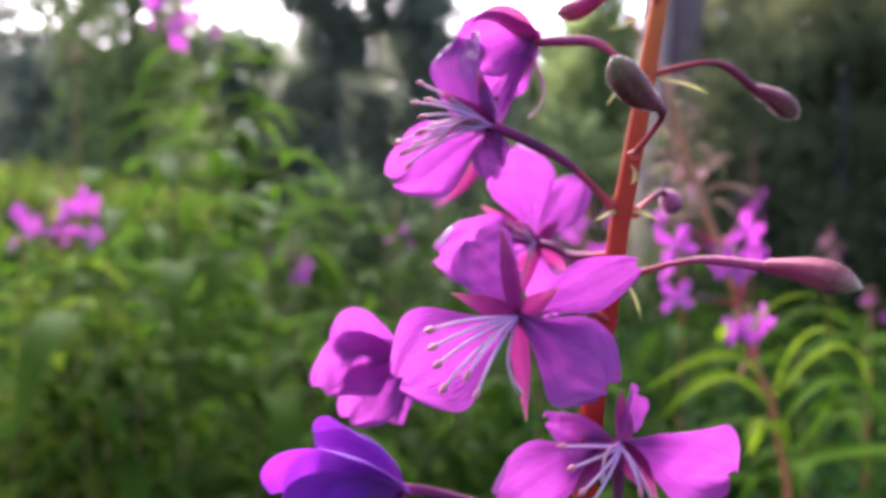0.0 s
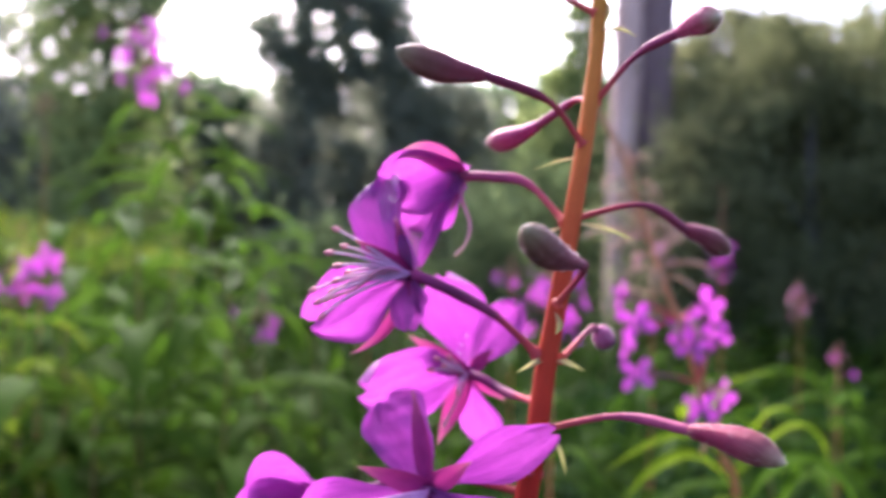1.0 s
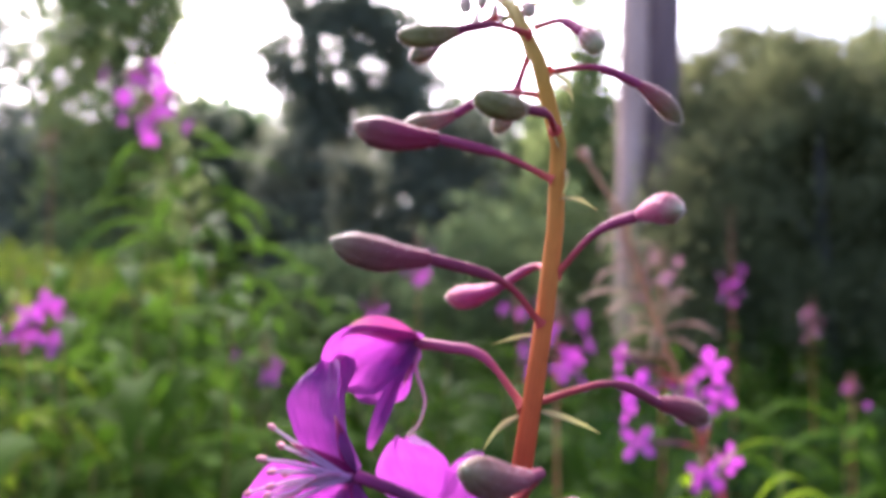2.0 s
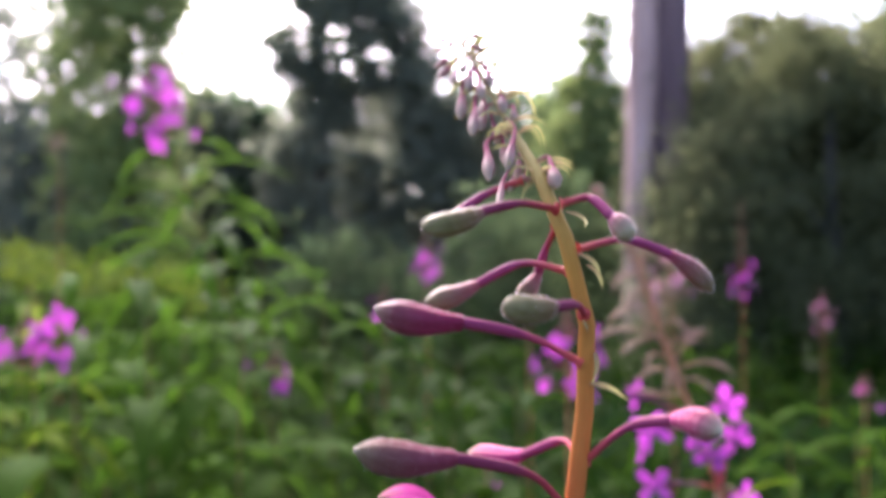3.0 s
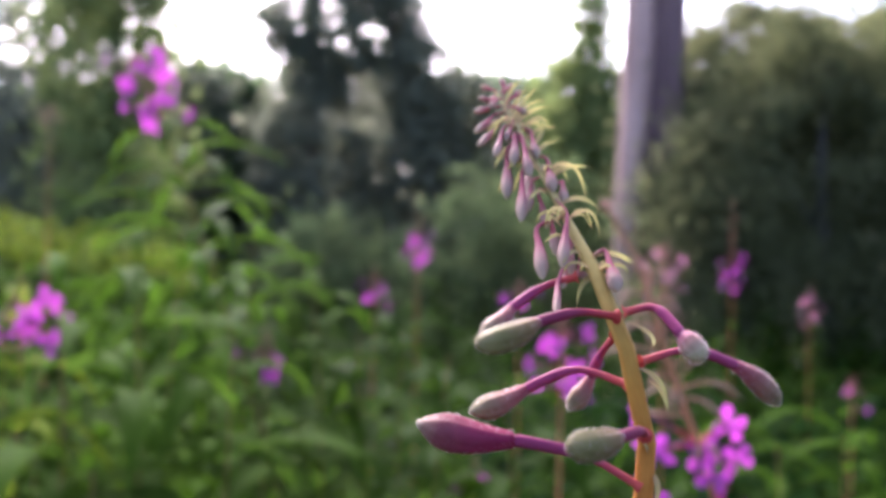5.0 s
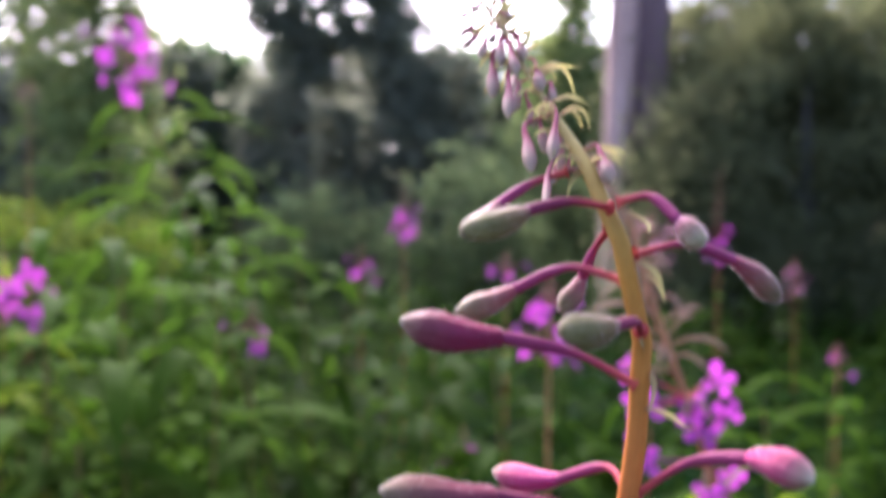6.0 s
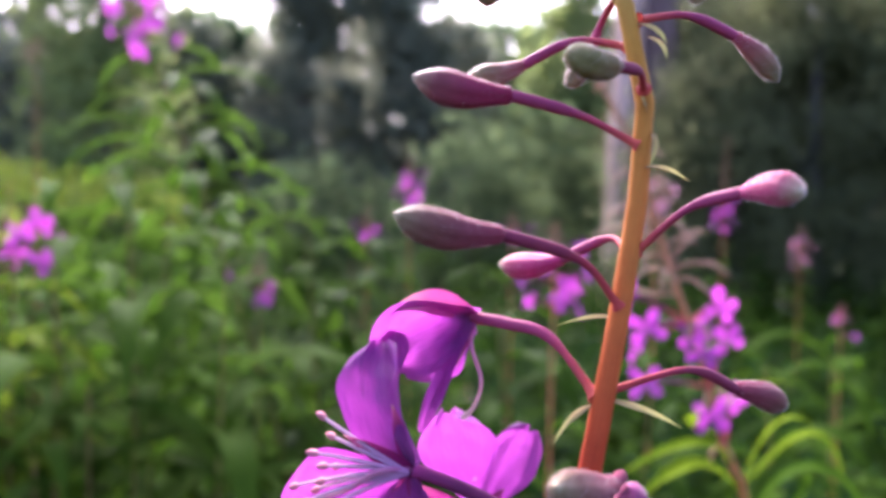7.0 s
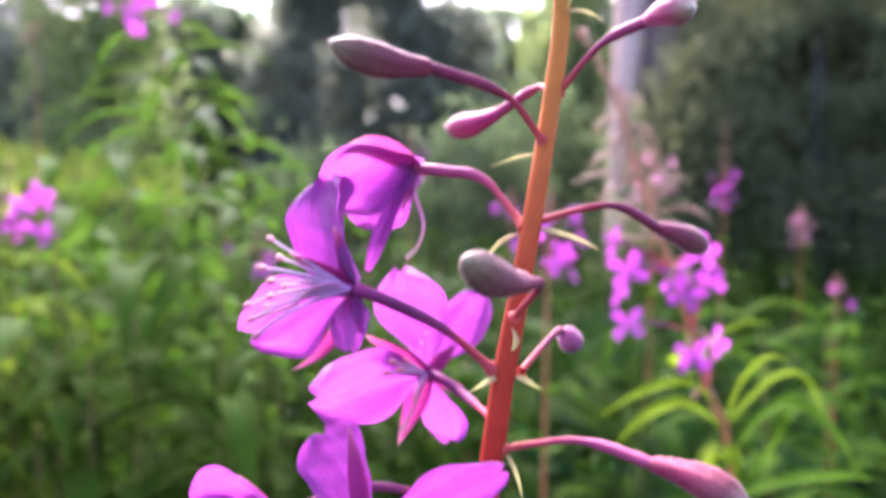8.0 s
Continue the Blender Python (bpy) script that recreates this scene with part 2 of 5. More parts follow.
def grid_mesh(name, pts, uv, closed=False):
    """A sheet or tube from a grid of points (rows along, columns across) with its own UV."""
    n, k = pts.shape[:2]
    cols = k if closed else k - 1
    i, j = np.meshgrid(np.arange(n - 1), np.arange(cols), indexing="ij")
    a, b = i * k + j, i * k + (j + 1) % k
    quads = np.stack([a, b, b + k, a + k], -1).reshape(-1, 4)
    me = quick_mesh(name, pts.reshape(-1, 3), quads)
    layer = me.uv_layers.new(name="UVMap")
    flat = uv.reshape(-1, 2)[quads.ravel()]
    layer.data.foreach_set("uv", flat.astype(np.float32).ravel())
    return me


def smooth_line(points, n):
    """A smooth line through the points, with n places on it."""
    p = np.array(points, float)
    if len(p) == 2:
        s = np.linspace(0, 1, n)[:, None]
        return p[0] * (1 - s) + p[1] * s
    q = np.vstack([2 * p[0] - p[1], p, 2 * p[-1] - p[-2]])
    d = np.r_[0, np.cumsum(np.linalg.norm(np.diff(p, axis=0), axis=1))]
    out = []
    for s in np.linspace(0, d[-1], n):
        k = min(int(np.searchsorted(d, s, "right")) - 1, len(p) - 2)
        t = (s - d[k]) / max(d[k + 1] - d[k], 1e-9)
        a, b, c, e = q[k:k + 4]
        out.append(0.5 * (2 * b + (c - a) * t + (2 * a - 5 * b + 4 * c - e) * t * t + (3 * b - a - 3 * c + e) * t ** 3))
    return np.array(out)


def tube(name, line, radii, sides=10, ridges=0.0, turn=0.0):
    """A round, tapering stalk along a line; ridges gives it four lengthwise furrows."""
    line = np.asarray(line, float)
    radii = np.asarray(radii, float)
    tan = np.gradient(line, axis=0)
    tan /= np.linalg.norm(tan, axis=1)[:, None] + 1e-12
    side = np.cross(tan[0], (0.13, 0.9, 0.41))
    side /= np.linalg.norm(side)
    ang = np.linspace(0, 2 * np.pi, sides, endpoint=False) + turn
    pts = np.zeros((len(line), sides, 3))
    for k in range(len(line)):
        side = side - tan[k] * (side @ tan[k])
        side /= np.linalg.norm(side)
        up = np.cross(tan[k], side)
        r = radii[k] * (1 - ridges * np.cos(2 * ang) ** 8)
        pts[k] = line[k] + (np.cos(ang) * r)[:, None] * side + (np.sin(ang) * r)[:, None] * up
    u = np.linspace(0, 1, len(line))
    uv = np.stack(np.meshgrid(u, np.linspace(0, 1, sides), indexing="ij"), -1)
    return grid_mesh(name, pts, uv, closed=True)


def blade(name, line, width, facing, shape="leaf", cup=0.2, wave=0.0, seed=0, cols=7):
    """A thin petal, sepal or leaf along a line. facing: the way its upper side looks."""
    line = np.asarray(line, float)
    n = len(line)
    rng = np.random.default_rng(seed)
    u = np.linspace(0, 1, n)
    if shape == "petal":
        w = np.where(u < 0.68, 0.10 + 0.90 * np.sin(np.clip(u / 0.68, 0, 1) * np.pi / 2) ** 1.5,
                     np.sqrt(np.clip(1 - ((u - 0.68) / 0.335) ** 2, 0.0, 1)))
    elif shape == "hood":
        w = np.where(u < 0.6, 0.42 + 0.58 * np.sin(np.clip(u / 0.6, 0, 1) * np.pi / 2), np.sqrt(np.clip(1 - ((u - 0.6) / 0.415) ** 2, 0.0, 1)))
    elif shape == "sepal":
        w = np.clip(np.sin(np.pi * (0.12 + 0.88 * u) ** 0.8), 0.03, 1)
    else:
        w = np.clip(np.sin(np.pi * np.clip(u, 0.02, 0.995) ** 0.75), 0.02, 1)
    tan = np.gradient(line, axis=0)
    tan /= np.linalg.norm(tan, axis=1)[:, None] + 1e-12
    f = np.asarray(facing, float)
    f = f / np.linalg.norm(f)
    v = np.linspace(-1, 1, cols)
    length = np.linalg.norm(np.diff(line, axis=0), axis=1).sum()
    ph = rng.uniform(0, 6.3, 4)
    pts = np.zeros((n, cols, 3))
    for k in range(n):
        up = f - tan[k] * (f @ tan[k])
        up /= np.linalg.norm(up) + 1e-9
        side = np.cross(tan[k], up)
        lift = cup * width * w[k] * 0.5 * v ** 2
        lift = lift + wave * width * u[k] * (np.sin(5 * v + ph[0] + 4 * u[k]) * 0.5 + np.sin(9 * u[k] * v + ph[1]) * 0.35) * np.abs(v)
        lift = lift - 0.02 * width * np.sin(7 * v + ph[2])
        edge = 1 + wave * 0.8 * np.sin(7 * u[k] + ph[3]) * np.abs(v)
        pts[k] = line[k] + side * (width * 0.5 * w[k] * v * edge)[:, None] + up * lift[:, None]
        if shape in ("petal", "hood"):
            lift = lift + 0.018 * width * u[k] * (np.sin(17 * v + 11 * u[k] + ph[0]) + np.sin(26 * u[k] + 4 * v + ph[1]))
            pts[k] = line[k] + side * (width * 0.5 * w[k] * v * edge)[:, None] + up * lift[:, None]
        if shape == "petal" and k > n * 0.75:
            notch = 0.05 * length * np.exp(-(v / 0.28) ** 2) * (u[k] - 0.75) / 0.25
            pts[k] -= tan[k] * notch[:, None]
    uv = np.stack(np.meshgrid(u, (v + 1) / 2, indexing="ij"), -1)
    return grid_mesh(name, pts, uv)


def bezier(a, b, c, n):
    s = np.linspace(0, 1, n)[:, None]
    a, b, c = (np.asarray(p, float) for p in (a, b, c))
    return a * (1 - s) ** 2 + b * 2 * s * (1 - s) + c * s * s


# ---------------------------------------------------------------- ground
def ground():
    k = 61
    g = np.sign(np.linspace(-1, 1, k)) * np.abs(np.linspace(-1, 1, k)) ** 2.2 * 400
    x, y = np.meshgrid(g, g, indexing="ij")
    z = -0.04 + 0.03 * np.sin(x * 1.3) * np.cos(y * 1.1) + 0.04 * np.sin(0.21 * x + 0.17 * y)
    me = grid_mesh("ground", np.stack([x, y, z], -1), np.stack([x, y], -1) / 400)
    tagged(link("ground", me, [SOIL]), "damp dark soil and moss under tall weeds", "ground", kind="structure")


ground()

# ---------------------------------------------------------------- trees
def ellipsoid_points(rng, n, shell):
    d = rng.normal(size=(n, 3))
    d /= np.linalg.norm(d, axis=1)[:, None]
    return d * (rng.uniform(0, 1, n) ** (1 / 3 * (1 - shell)))[:, None]


def leaf_cards(rng, centres, size):
    """Small folded leaves, each a pair of faces turned its own way."""
    n = len(centres)
    a = rng.normal(size=(n, 3))
    a /= np.linalg.norm(a, axis=1)[:, None]
    b = np.cross(a, rng.normal(size=(n, 3)))
    b /= np.linalg.norm(b, axis=1)[:, None]
    c = np.cross(a, b)
    s = size * rng.uniform(0.6, 1.35, n)[:, None]
    mid = centres + c * s * 0.12
    v = np.stack([centres - a * s * 0.5, centres + b * s * 0.27 - a * s * 0.05, centres + a * s * 0.5, centres - b * s * 0.27 - a * s * 0.05], 1)
    v[:, 0] += (mid - centres) * 0.5
    quads = np.arange(n * 4).reshape(n, 4)
    return v.reshape(-1, 3), quads


# small openings cut through the crowns along the camera's sight lines, so sky shows: slope right, slope up, half width
CROWN_GAPS = ((-0.006, 0.104, 0.0036), (0.001, 0.099, 0.0030), (0.004, 0.107, 0.0024))


def tree(name, x, y, lobes, leaf, mat, trunk=0.12, height=None, label="", seed=1, clump=0.34, per=40, density=1.0):
    """lobes: centre offset x, y, height and half sizes of each part of the crown."""
    rng = np.random.default_rng(seed)
    root = new(name)
    root.location = (x, y, 0)
    tagged(root, label, "tree")
    cs = []
    for ox, oy, oz, rx, ry, rz in lobes:
        k = max(6, int(density * 3.0 * (rx * ry + rx * rz + ry * rz) / (clump * clump)))
        cc = ellipsoid_points(rng, k, 0.55) * (rx, ry, rz) + (ox, oy, oz)
        cs.append(cc)
    centres = np.vstack(cs)
    centres = centres[centres[:, 2] > 0.15]
    sizes = clump * rng.uniform(0.5, 1.3, len(centres))
    pts = np.repeat(centres, per, 0) + rng.normal(size=(len(centres) * per, 3)) * np.repeat(sizes, per)[:, None] * (0.6, 0.6, 0.45)
    if clump <= 0.25:
        stray = np.random.default_rng(seed + 500)
        pts += stray.normal(size=pts.shape) * clump * 1.1 * (stray.uniform(size=(len(pts), 1)) < 0.22) * (1.0, 0.6, 0.9)
    pts = pts[pts[:, 2] > 0.03]
    for gx, gz, gr in CROWN_GAPS:
        rx, rz = (pts[:, 0] + x) / (pts[:, 1] + y) - gx, (pts[:, 2] - BASE) / (pts[:, 1] + y) - gz
        pts = pts[np.hypot(rx, rz) > gr]
    v, q = leaf_cards(rng, pts, leaf * 1.5)
    link("crown", quick_mesh("crown", v, q, smooth=False), [mat], root, kind="stuff")
    top = height or max(o[2] for o in lobes)
    line = smooth_line([(0, 0, -0.1), (0.05 * rng.normal(), 0.05, top * 0.35), (0.10 * rng.normal(), 0, top * 0.75), (lobes[0][0] * 0.5, 0, top)], 12)
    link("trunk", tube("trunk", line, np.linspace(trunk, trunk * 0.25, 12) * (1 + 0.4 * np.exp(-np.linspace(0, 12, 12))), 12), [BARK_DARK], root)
    for ox, oy, oz, rx, ry, rz in lobes[:5]:
        s = line[rng.integers(3, 8)]
        e = np.array((ox, oy, oz))
        limb = smooth_line([s, s * 0.5 + e * 0.5 + (0, 0, 0.15), e], 7)
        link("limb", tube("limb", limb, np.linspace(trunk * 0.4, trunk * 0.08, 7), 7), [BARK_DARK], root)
    return root

def woods():
    tree("hazel_tree", -5.4, 12, [(-0.6, 0, 1.8, 1.6, 1.2, 1.9), (0.7, 0, 1.9, 1.0, 1.0, 1.8)], 0.10, TREE_HAZED, seed=3,
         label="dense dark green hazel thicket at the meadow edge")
    tree("birch_tree", -5.5, 13, [(-0.6, 0, 4.7, 1.7, 1.0, 1.7), (0.9, 0, 4.6, 0.9, 0.8, 1.1), (-0.9, 0, 3.6, 1.0, 0.8, 0.9), (-0.75, 0, 4.6, 0.45, 0.4, 0.8), (-0.35, 0, 4.1, 0.45, 0.4, 0.5), (-0.8, 0, 5.1, 0.5, 0.4, 0.4)], 0.09, TREE_HAZED, trunk=0.14, height=7, seed=4, density=0.46, clump=0.25, per=26,
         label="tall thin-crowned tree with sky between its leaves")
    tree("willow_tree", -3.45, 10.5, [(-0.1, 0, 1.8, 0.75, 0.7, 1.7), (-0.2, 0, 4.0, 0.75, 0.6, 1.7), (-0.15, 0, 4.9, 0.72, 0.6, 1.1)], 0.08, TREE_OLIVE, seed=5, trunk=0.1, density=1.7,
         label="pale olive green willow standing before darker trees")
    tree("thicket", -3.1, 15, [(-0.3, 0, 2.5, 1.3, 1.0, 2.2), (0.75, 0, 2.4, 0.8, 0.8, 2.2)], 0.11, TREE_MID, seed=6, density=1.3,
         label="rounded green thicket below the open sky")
    tree("alder_tree", -1.4, 13, [(0, 0, 2.0, 0.95, 0.8, 2.1), (0.3, 0, 4.7, 0.50, 0.5, 1.1), (-0.42, 0, 4.75, 0.45, 0.4, 0.42), (0.80, 0, 5.25, 0.55, 0.3, 0.42), (-0.1, 0, 4.25, 0.5, 0.4, 0.4), (0.2, 0, 5.9, 0.9, 0.5, 0.5), (1.2, 0, 5.2, 0.42, 0.3, 0.5), (0.85, 0.1, 4.45, 0.30, 0.3, 0.22), (1.35, 0, 4.55, 0.32, 0.3, 0.5), (-0.75, 0, 4.95, 0.25, 0.2, 0.14), (0.1, 0, 5.45, 0.5, 0.3, 0.3)], 0.085, TREE_HAZED, trunk=0.13, height=6.5, seed=7, clump=0.17, per=28, density=0.8,
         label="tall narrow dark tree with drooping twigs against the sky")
    tree("thicket", -0.3, 15, [(0, 0, 2.4, 0.9, 0.9, 2.4), (-1.1, 0, 2.3, 0.8, 0.8, 2.2)], 0.11, TREE_HAZED, seed=8, density=1.2, label="low dark green thicket between two taller trees")
    tree("alder_tree", 0.35, 13, [(0, 0, 2.0, 0.75, 0.7, 2.1), (-0.15, 0, 3.85, 0.6, 0.5, 0.85), (0.45, 0, 3.45, 0.55, 0.4, 0.8), (-0.32, 0, 4.45, 0.42, 0.3, 0.42)], 0.10, TREE_HAZED, seed=9, clump=0.20, per=28, density=0.85,
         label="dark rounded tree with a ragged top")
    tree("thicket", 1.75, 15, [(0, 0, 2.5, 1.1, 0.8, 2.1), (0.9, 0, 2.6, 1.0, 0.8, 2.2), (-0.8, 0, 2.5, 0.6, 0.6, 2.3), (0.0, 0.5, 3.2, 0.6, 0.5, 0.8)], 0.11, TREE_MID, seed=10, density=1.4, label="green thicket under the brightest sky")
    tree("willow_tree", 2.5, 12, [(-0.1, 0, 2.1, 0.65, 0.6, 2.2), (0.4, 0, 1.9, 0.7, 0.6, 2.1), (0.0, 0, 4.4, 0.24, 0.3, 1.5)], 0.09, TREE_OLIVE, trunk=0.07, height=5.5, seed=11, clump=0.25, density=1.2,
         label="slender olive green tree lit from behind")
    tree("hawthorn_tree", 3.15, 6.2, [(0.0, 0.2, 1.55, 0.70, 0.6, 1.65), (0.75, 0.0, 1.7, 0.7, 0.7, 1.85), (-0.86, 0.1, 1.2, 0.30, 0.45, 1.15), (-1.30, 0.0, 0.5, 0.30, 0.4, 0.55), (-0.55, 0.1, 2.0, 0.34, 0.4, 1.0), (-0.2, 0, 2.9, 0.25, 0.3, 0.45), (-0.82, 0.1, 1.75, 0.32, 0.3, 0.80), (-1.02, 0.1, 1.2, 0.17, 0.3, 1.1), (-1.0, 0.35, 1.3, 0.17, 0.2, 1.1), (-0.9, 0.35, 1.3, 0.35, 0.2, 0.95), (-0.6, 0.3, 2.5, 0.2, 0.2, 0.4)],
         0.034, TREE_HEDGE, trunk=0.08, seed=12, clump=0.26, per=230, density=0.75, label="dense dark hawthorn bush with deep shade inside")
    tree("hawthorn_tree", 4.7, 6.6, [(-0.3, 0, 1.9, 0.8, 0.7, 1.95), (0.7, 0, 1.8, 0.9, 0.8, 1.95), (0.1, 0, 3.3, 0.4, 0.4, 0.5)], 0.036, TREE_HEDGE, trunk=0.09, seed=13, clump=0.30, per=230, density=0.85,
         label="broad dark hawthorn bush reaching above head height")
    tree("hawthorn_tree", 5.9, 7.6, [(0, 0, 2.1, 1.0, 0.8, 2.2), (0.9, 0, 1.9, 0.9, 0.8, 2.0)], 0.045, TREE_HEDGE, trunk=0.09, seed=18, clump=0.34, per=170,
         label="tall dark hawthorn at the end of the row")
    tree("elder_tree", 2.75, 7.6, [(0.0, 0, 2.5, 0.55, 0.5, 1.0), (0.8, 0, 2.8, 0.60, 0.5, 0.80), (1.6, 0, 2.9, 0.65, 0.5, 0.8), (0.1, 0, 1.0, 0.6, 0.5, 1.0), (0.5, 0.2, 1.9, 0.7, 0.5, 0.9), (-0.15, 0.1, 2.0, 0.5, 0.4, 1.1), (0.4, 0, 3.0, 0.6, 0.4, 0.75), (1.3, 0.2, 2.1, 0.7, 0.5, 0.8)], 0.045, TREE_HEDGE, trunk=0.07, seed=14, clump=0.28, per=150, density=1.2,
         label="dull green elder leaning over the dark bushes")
    tree("thicket", -4.4, 14.5, [(0, 0, 2.3, 1.1, 0.9, 2.4), (0.9, 0, 2.2, 0.8, 0.8, 2.3), (-1.1, 0, 2.0, 0.9, 0.8, 2.1)], 0.11, TREE_HAZED, seed=19, density=1.4, label="close dark thicket behind the willow")
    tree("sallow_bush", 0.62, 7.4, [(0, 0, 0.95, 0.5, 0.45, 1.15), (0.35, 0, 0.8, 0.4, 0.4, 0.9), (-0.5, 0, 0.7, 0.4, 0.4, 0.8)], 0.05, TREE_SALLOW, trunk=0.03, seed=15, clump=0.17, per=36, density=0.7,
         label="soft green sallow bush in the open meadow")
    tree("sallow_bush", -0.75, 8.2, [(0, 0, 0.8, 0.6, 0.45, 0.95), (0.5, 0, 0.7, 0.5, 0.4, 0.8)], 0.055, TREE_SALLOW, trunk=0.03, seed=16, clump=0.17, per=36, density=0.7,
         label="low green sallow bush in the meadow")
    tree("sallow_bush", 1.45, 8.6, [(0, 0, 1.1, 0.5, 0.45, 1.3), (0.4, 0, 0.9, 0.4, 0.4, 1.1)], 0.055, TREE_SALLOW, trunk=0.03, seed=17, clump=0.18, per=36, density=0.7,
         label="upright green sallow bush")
    for k, (x, y, r, h, m) in enumerate(((-11, 22, 3.2, 4.6, TREE_HAZED), (-6, 23, 3.0, 4.4, TREE_HAZED), (-1, 24, 3.2, 4.2, TREE_HAZED), (4, 23, 3.0, 4.0, TREE_MID),
                                         (9, 21, 3.4, 4.6, TREE_HAZED), (8, 10, 2.2, 3.8, TREE_HAZED), (-9, 11, 2.2, 2.6, TREE_HAZED))):
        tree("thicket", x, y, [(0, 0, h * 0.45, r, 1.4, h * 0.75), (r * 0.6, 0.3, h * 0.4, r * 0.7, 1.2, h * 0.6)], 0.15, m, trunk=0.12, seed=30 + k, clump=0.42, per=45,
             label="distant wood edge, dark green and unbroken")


woods()


def big_trunk():
    """Two stems from one root: a slim pale one for the trunk's lit side, and a thicker dark one close behind it for the
    shaded side.
    """
    root = new("ash_tree")
    root.location = (2.0, 7.0, 0)
    tagged(root, "ash trunk as two stems, lit side slim and pale, shaded side thick and dark", "tree")
    rng = np.random.default_rng(5)
    slim = smooth_line([(-0.20, -0.1, -0.1), (-0.185, -0.1, 1.4), (-0.13, -0.1, 3.2), (-0.06, 0, 6.0), (0.0, 0.2, 9.0)], 40)
    rad = np.interp(slim[:, 2], (0, 0.4, 1.5, 3.5, 9), (0.17, 0.125, 0.112, 0.122, 0.07)) * (1 + 0.025 * rng.normal(size=40))
    link("trunk", tube("trunk", slim, rad, 26), [BARK_LIT], root, "slim stem, pale grey as the lit side of the trunk")
    line = smooth_line([(0.05, 0.1, -0.1), (0.09, 0.12, 1.4), (0.125, 0.12, 3.2), (0.16, 0.2, 6.0), (0.2, 0.4, 9.0)], 40)
    rad = np.interp(line[:, 2], (0, 0.4, 1.5, 4, 9), (0.32, 0.25, 0.215, 0.215, 0.12)) * (1 + 0.03 * rng.normal(size=40))
    link("trunk", tube("trunk", line, rad, 30, ridges=0.04), [BARK], root, "thick stem, dark as the shaded side of the trunk")
    centres = ellipsoid_points(rng, 190, 0.5) * (2.4, 2.0, 1.5) + (0.1, 0.4, 8.6)
    pts = np.repeat(centres, 45, 0) + rng.normal(size=(190 * 45, 3)) * 0.22
    v, q = leaf_cards(rng, pts, 0.11)
    link("crown", quick_mesh("crown", v, q, smooth=False), [TREE_HAZED], root, kind="stuff")
    for a in range(6):
        e = centres[a * 17]
        limb = smooth_line([line[27 + a], (line[27 + a] + e) / 2 + (0, 0, 0.3), e], 8)
        link("limb", tube("limb", limb, np.linspace(0.10, 0.02, 8), 8), [BARK], root)


big_trunk()

# ---------------------------------------------------------------- undergrowth
def leaf_field(base, az, pitch, length, width, droop, stations, roll):
    """Many arched, folded leaves at once: rows of vertices and faces."""
    n = len(base)
    s = np.linspace(0, 1, stations)
    r = length[:, None] * (np.cos(pitch)[:, None] * s - 0.25 * np.abs(droop)[:, None] * s ** 3)
    z = length[:, None] * (np.sin(pitch)[:, None] * s - droop[:, None] * s ** 2)
    out = np.stack([np.cos(az), np.sin(az), np.zeros(n)], -1)
    side = np.stack([-np.sin(az), np.cos(az), np.zeros(n)], -1)
    side = side * np.cos(roll)[:, None] + np.array((0, 0, 1.0)) * np.sin(roll)[:, None]
    mid = base[:, None] + out[:, None] * r[..., None]
    mid[..., 2] += z
    w = np.clip(np.sin(np.pi * np.clip(s, 0.03, 0.985) ** 0.8), 0.03, 1)[None] * width[:, None] * 0.5
    up = np.zeros_like(mid)
    up[..., 2] = w * 0.35
    v = np.stack([mid - side[:, None] * w[..., None] + up, mid, mid + side[:, None] * w[..., None] + up], 2)
    i = np.arange(n)[:, None, None] * stations * 3
    k = np.arange(stations - 1)[None, :, None] * 3
    c = np.arange(2)[None, None, :]
    a = i + k + c
    quads = np.stack([a, a + 1, a + 4, a + 3], -1).reshape(-1, 4)
    return v.reshape(-1, 3), quads


def stem_field(foot, head, r):
    n = len(foot)
    ang = np.arange(4) * np.pi / 2
    ring = np.stack([np.cos(ang), np.sin(ang), 0 * ang], -1)
    mid = (foot + head) / 2
    v = np.stack([foot[:, None] + ring * r, mid[:, None] + ring * r * 0.8, head[:, None] + ring * r * 0.4], 1)
    i = np.arange(n)[:, None, None] * 12
    k = np.arange(2)[None, :, None] * 4
    j = np.arange(4)[None, None, :]
    a, b = i + k + j, i + k + (j + 1) % 4
    return v.reshape(-1, 3), np.stack([a, b, b + 4, a + 4], -1).reshape(-1, 4)


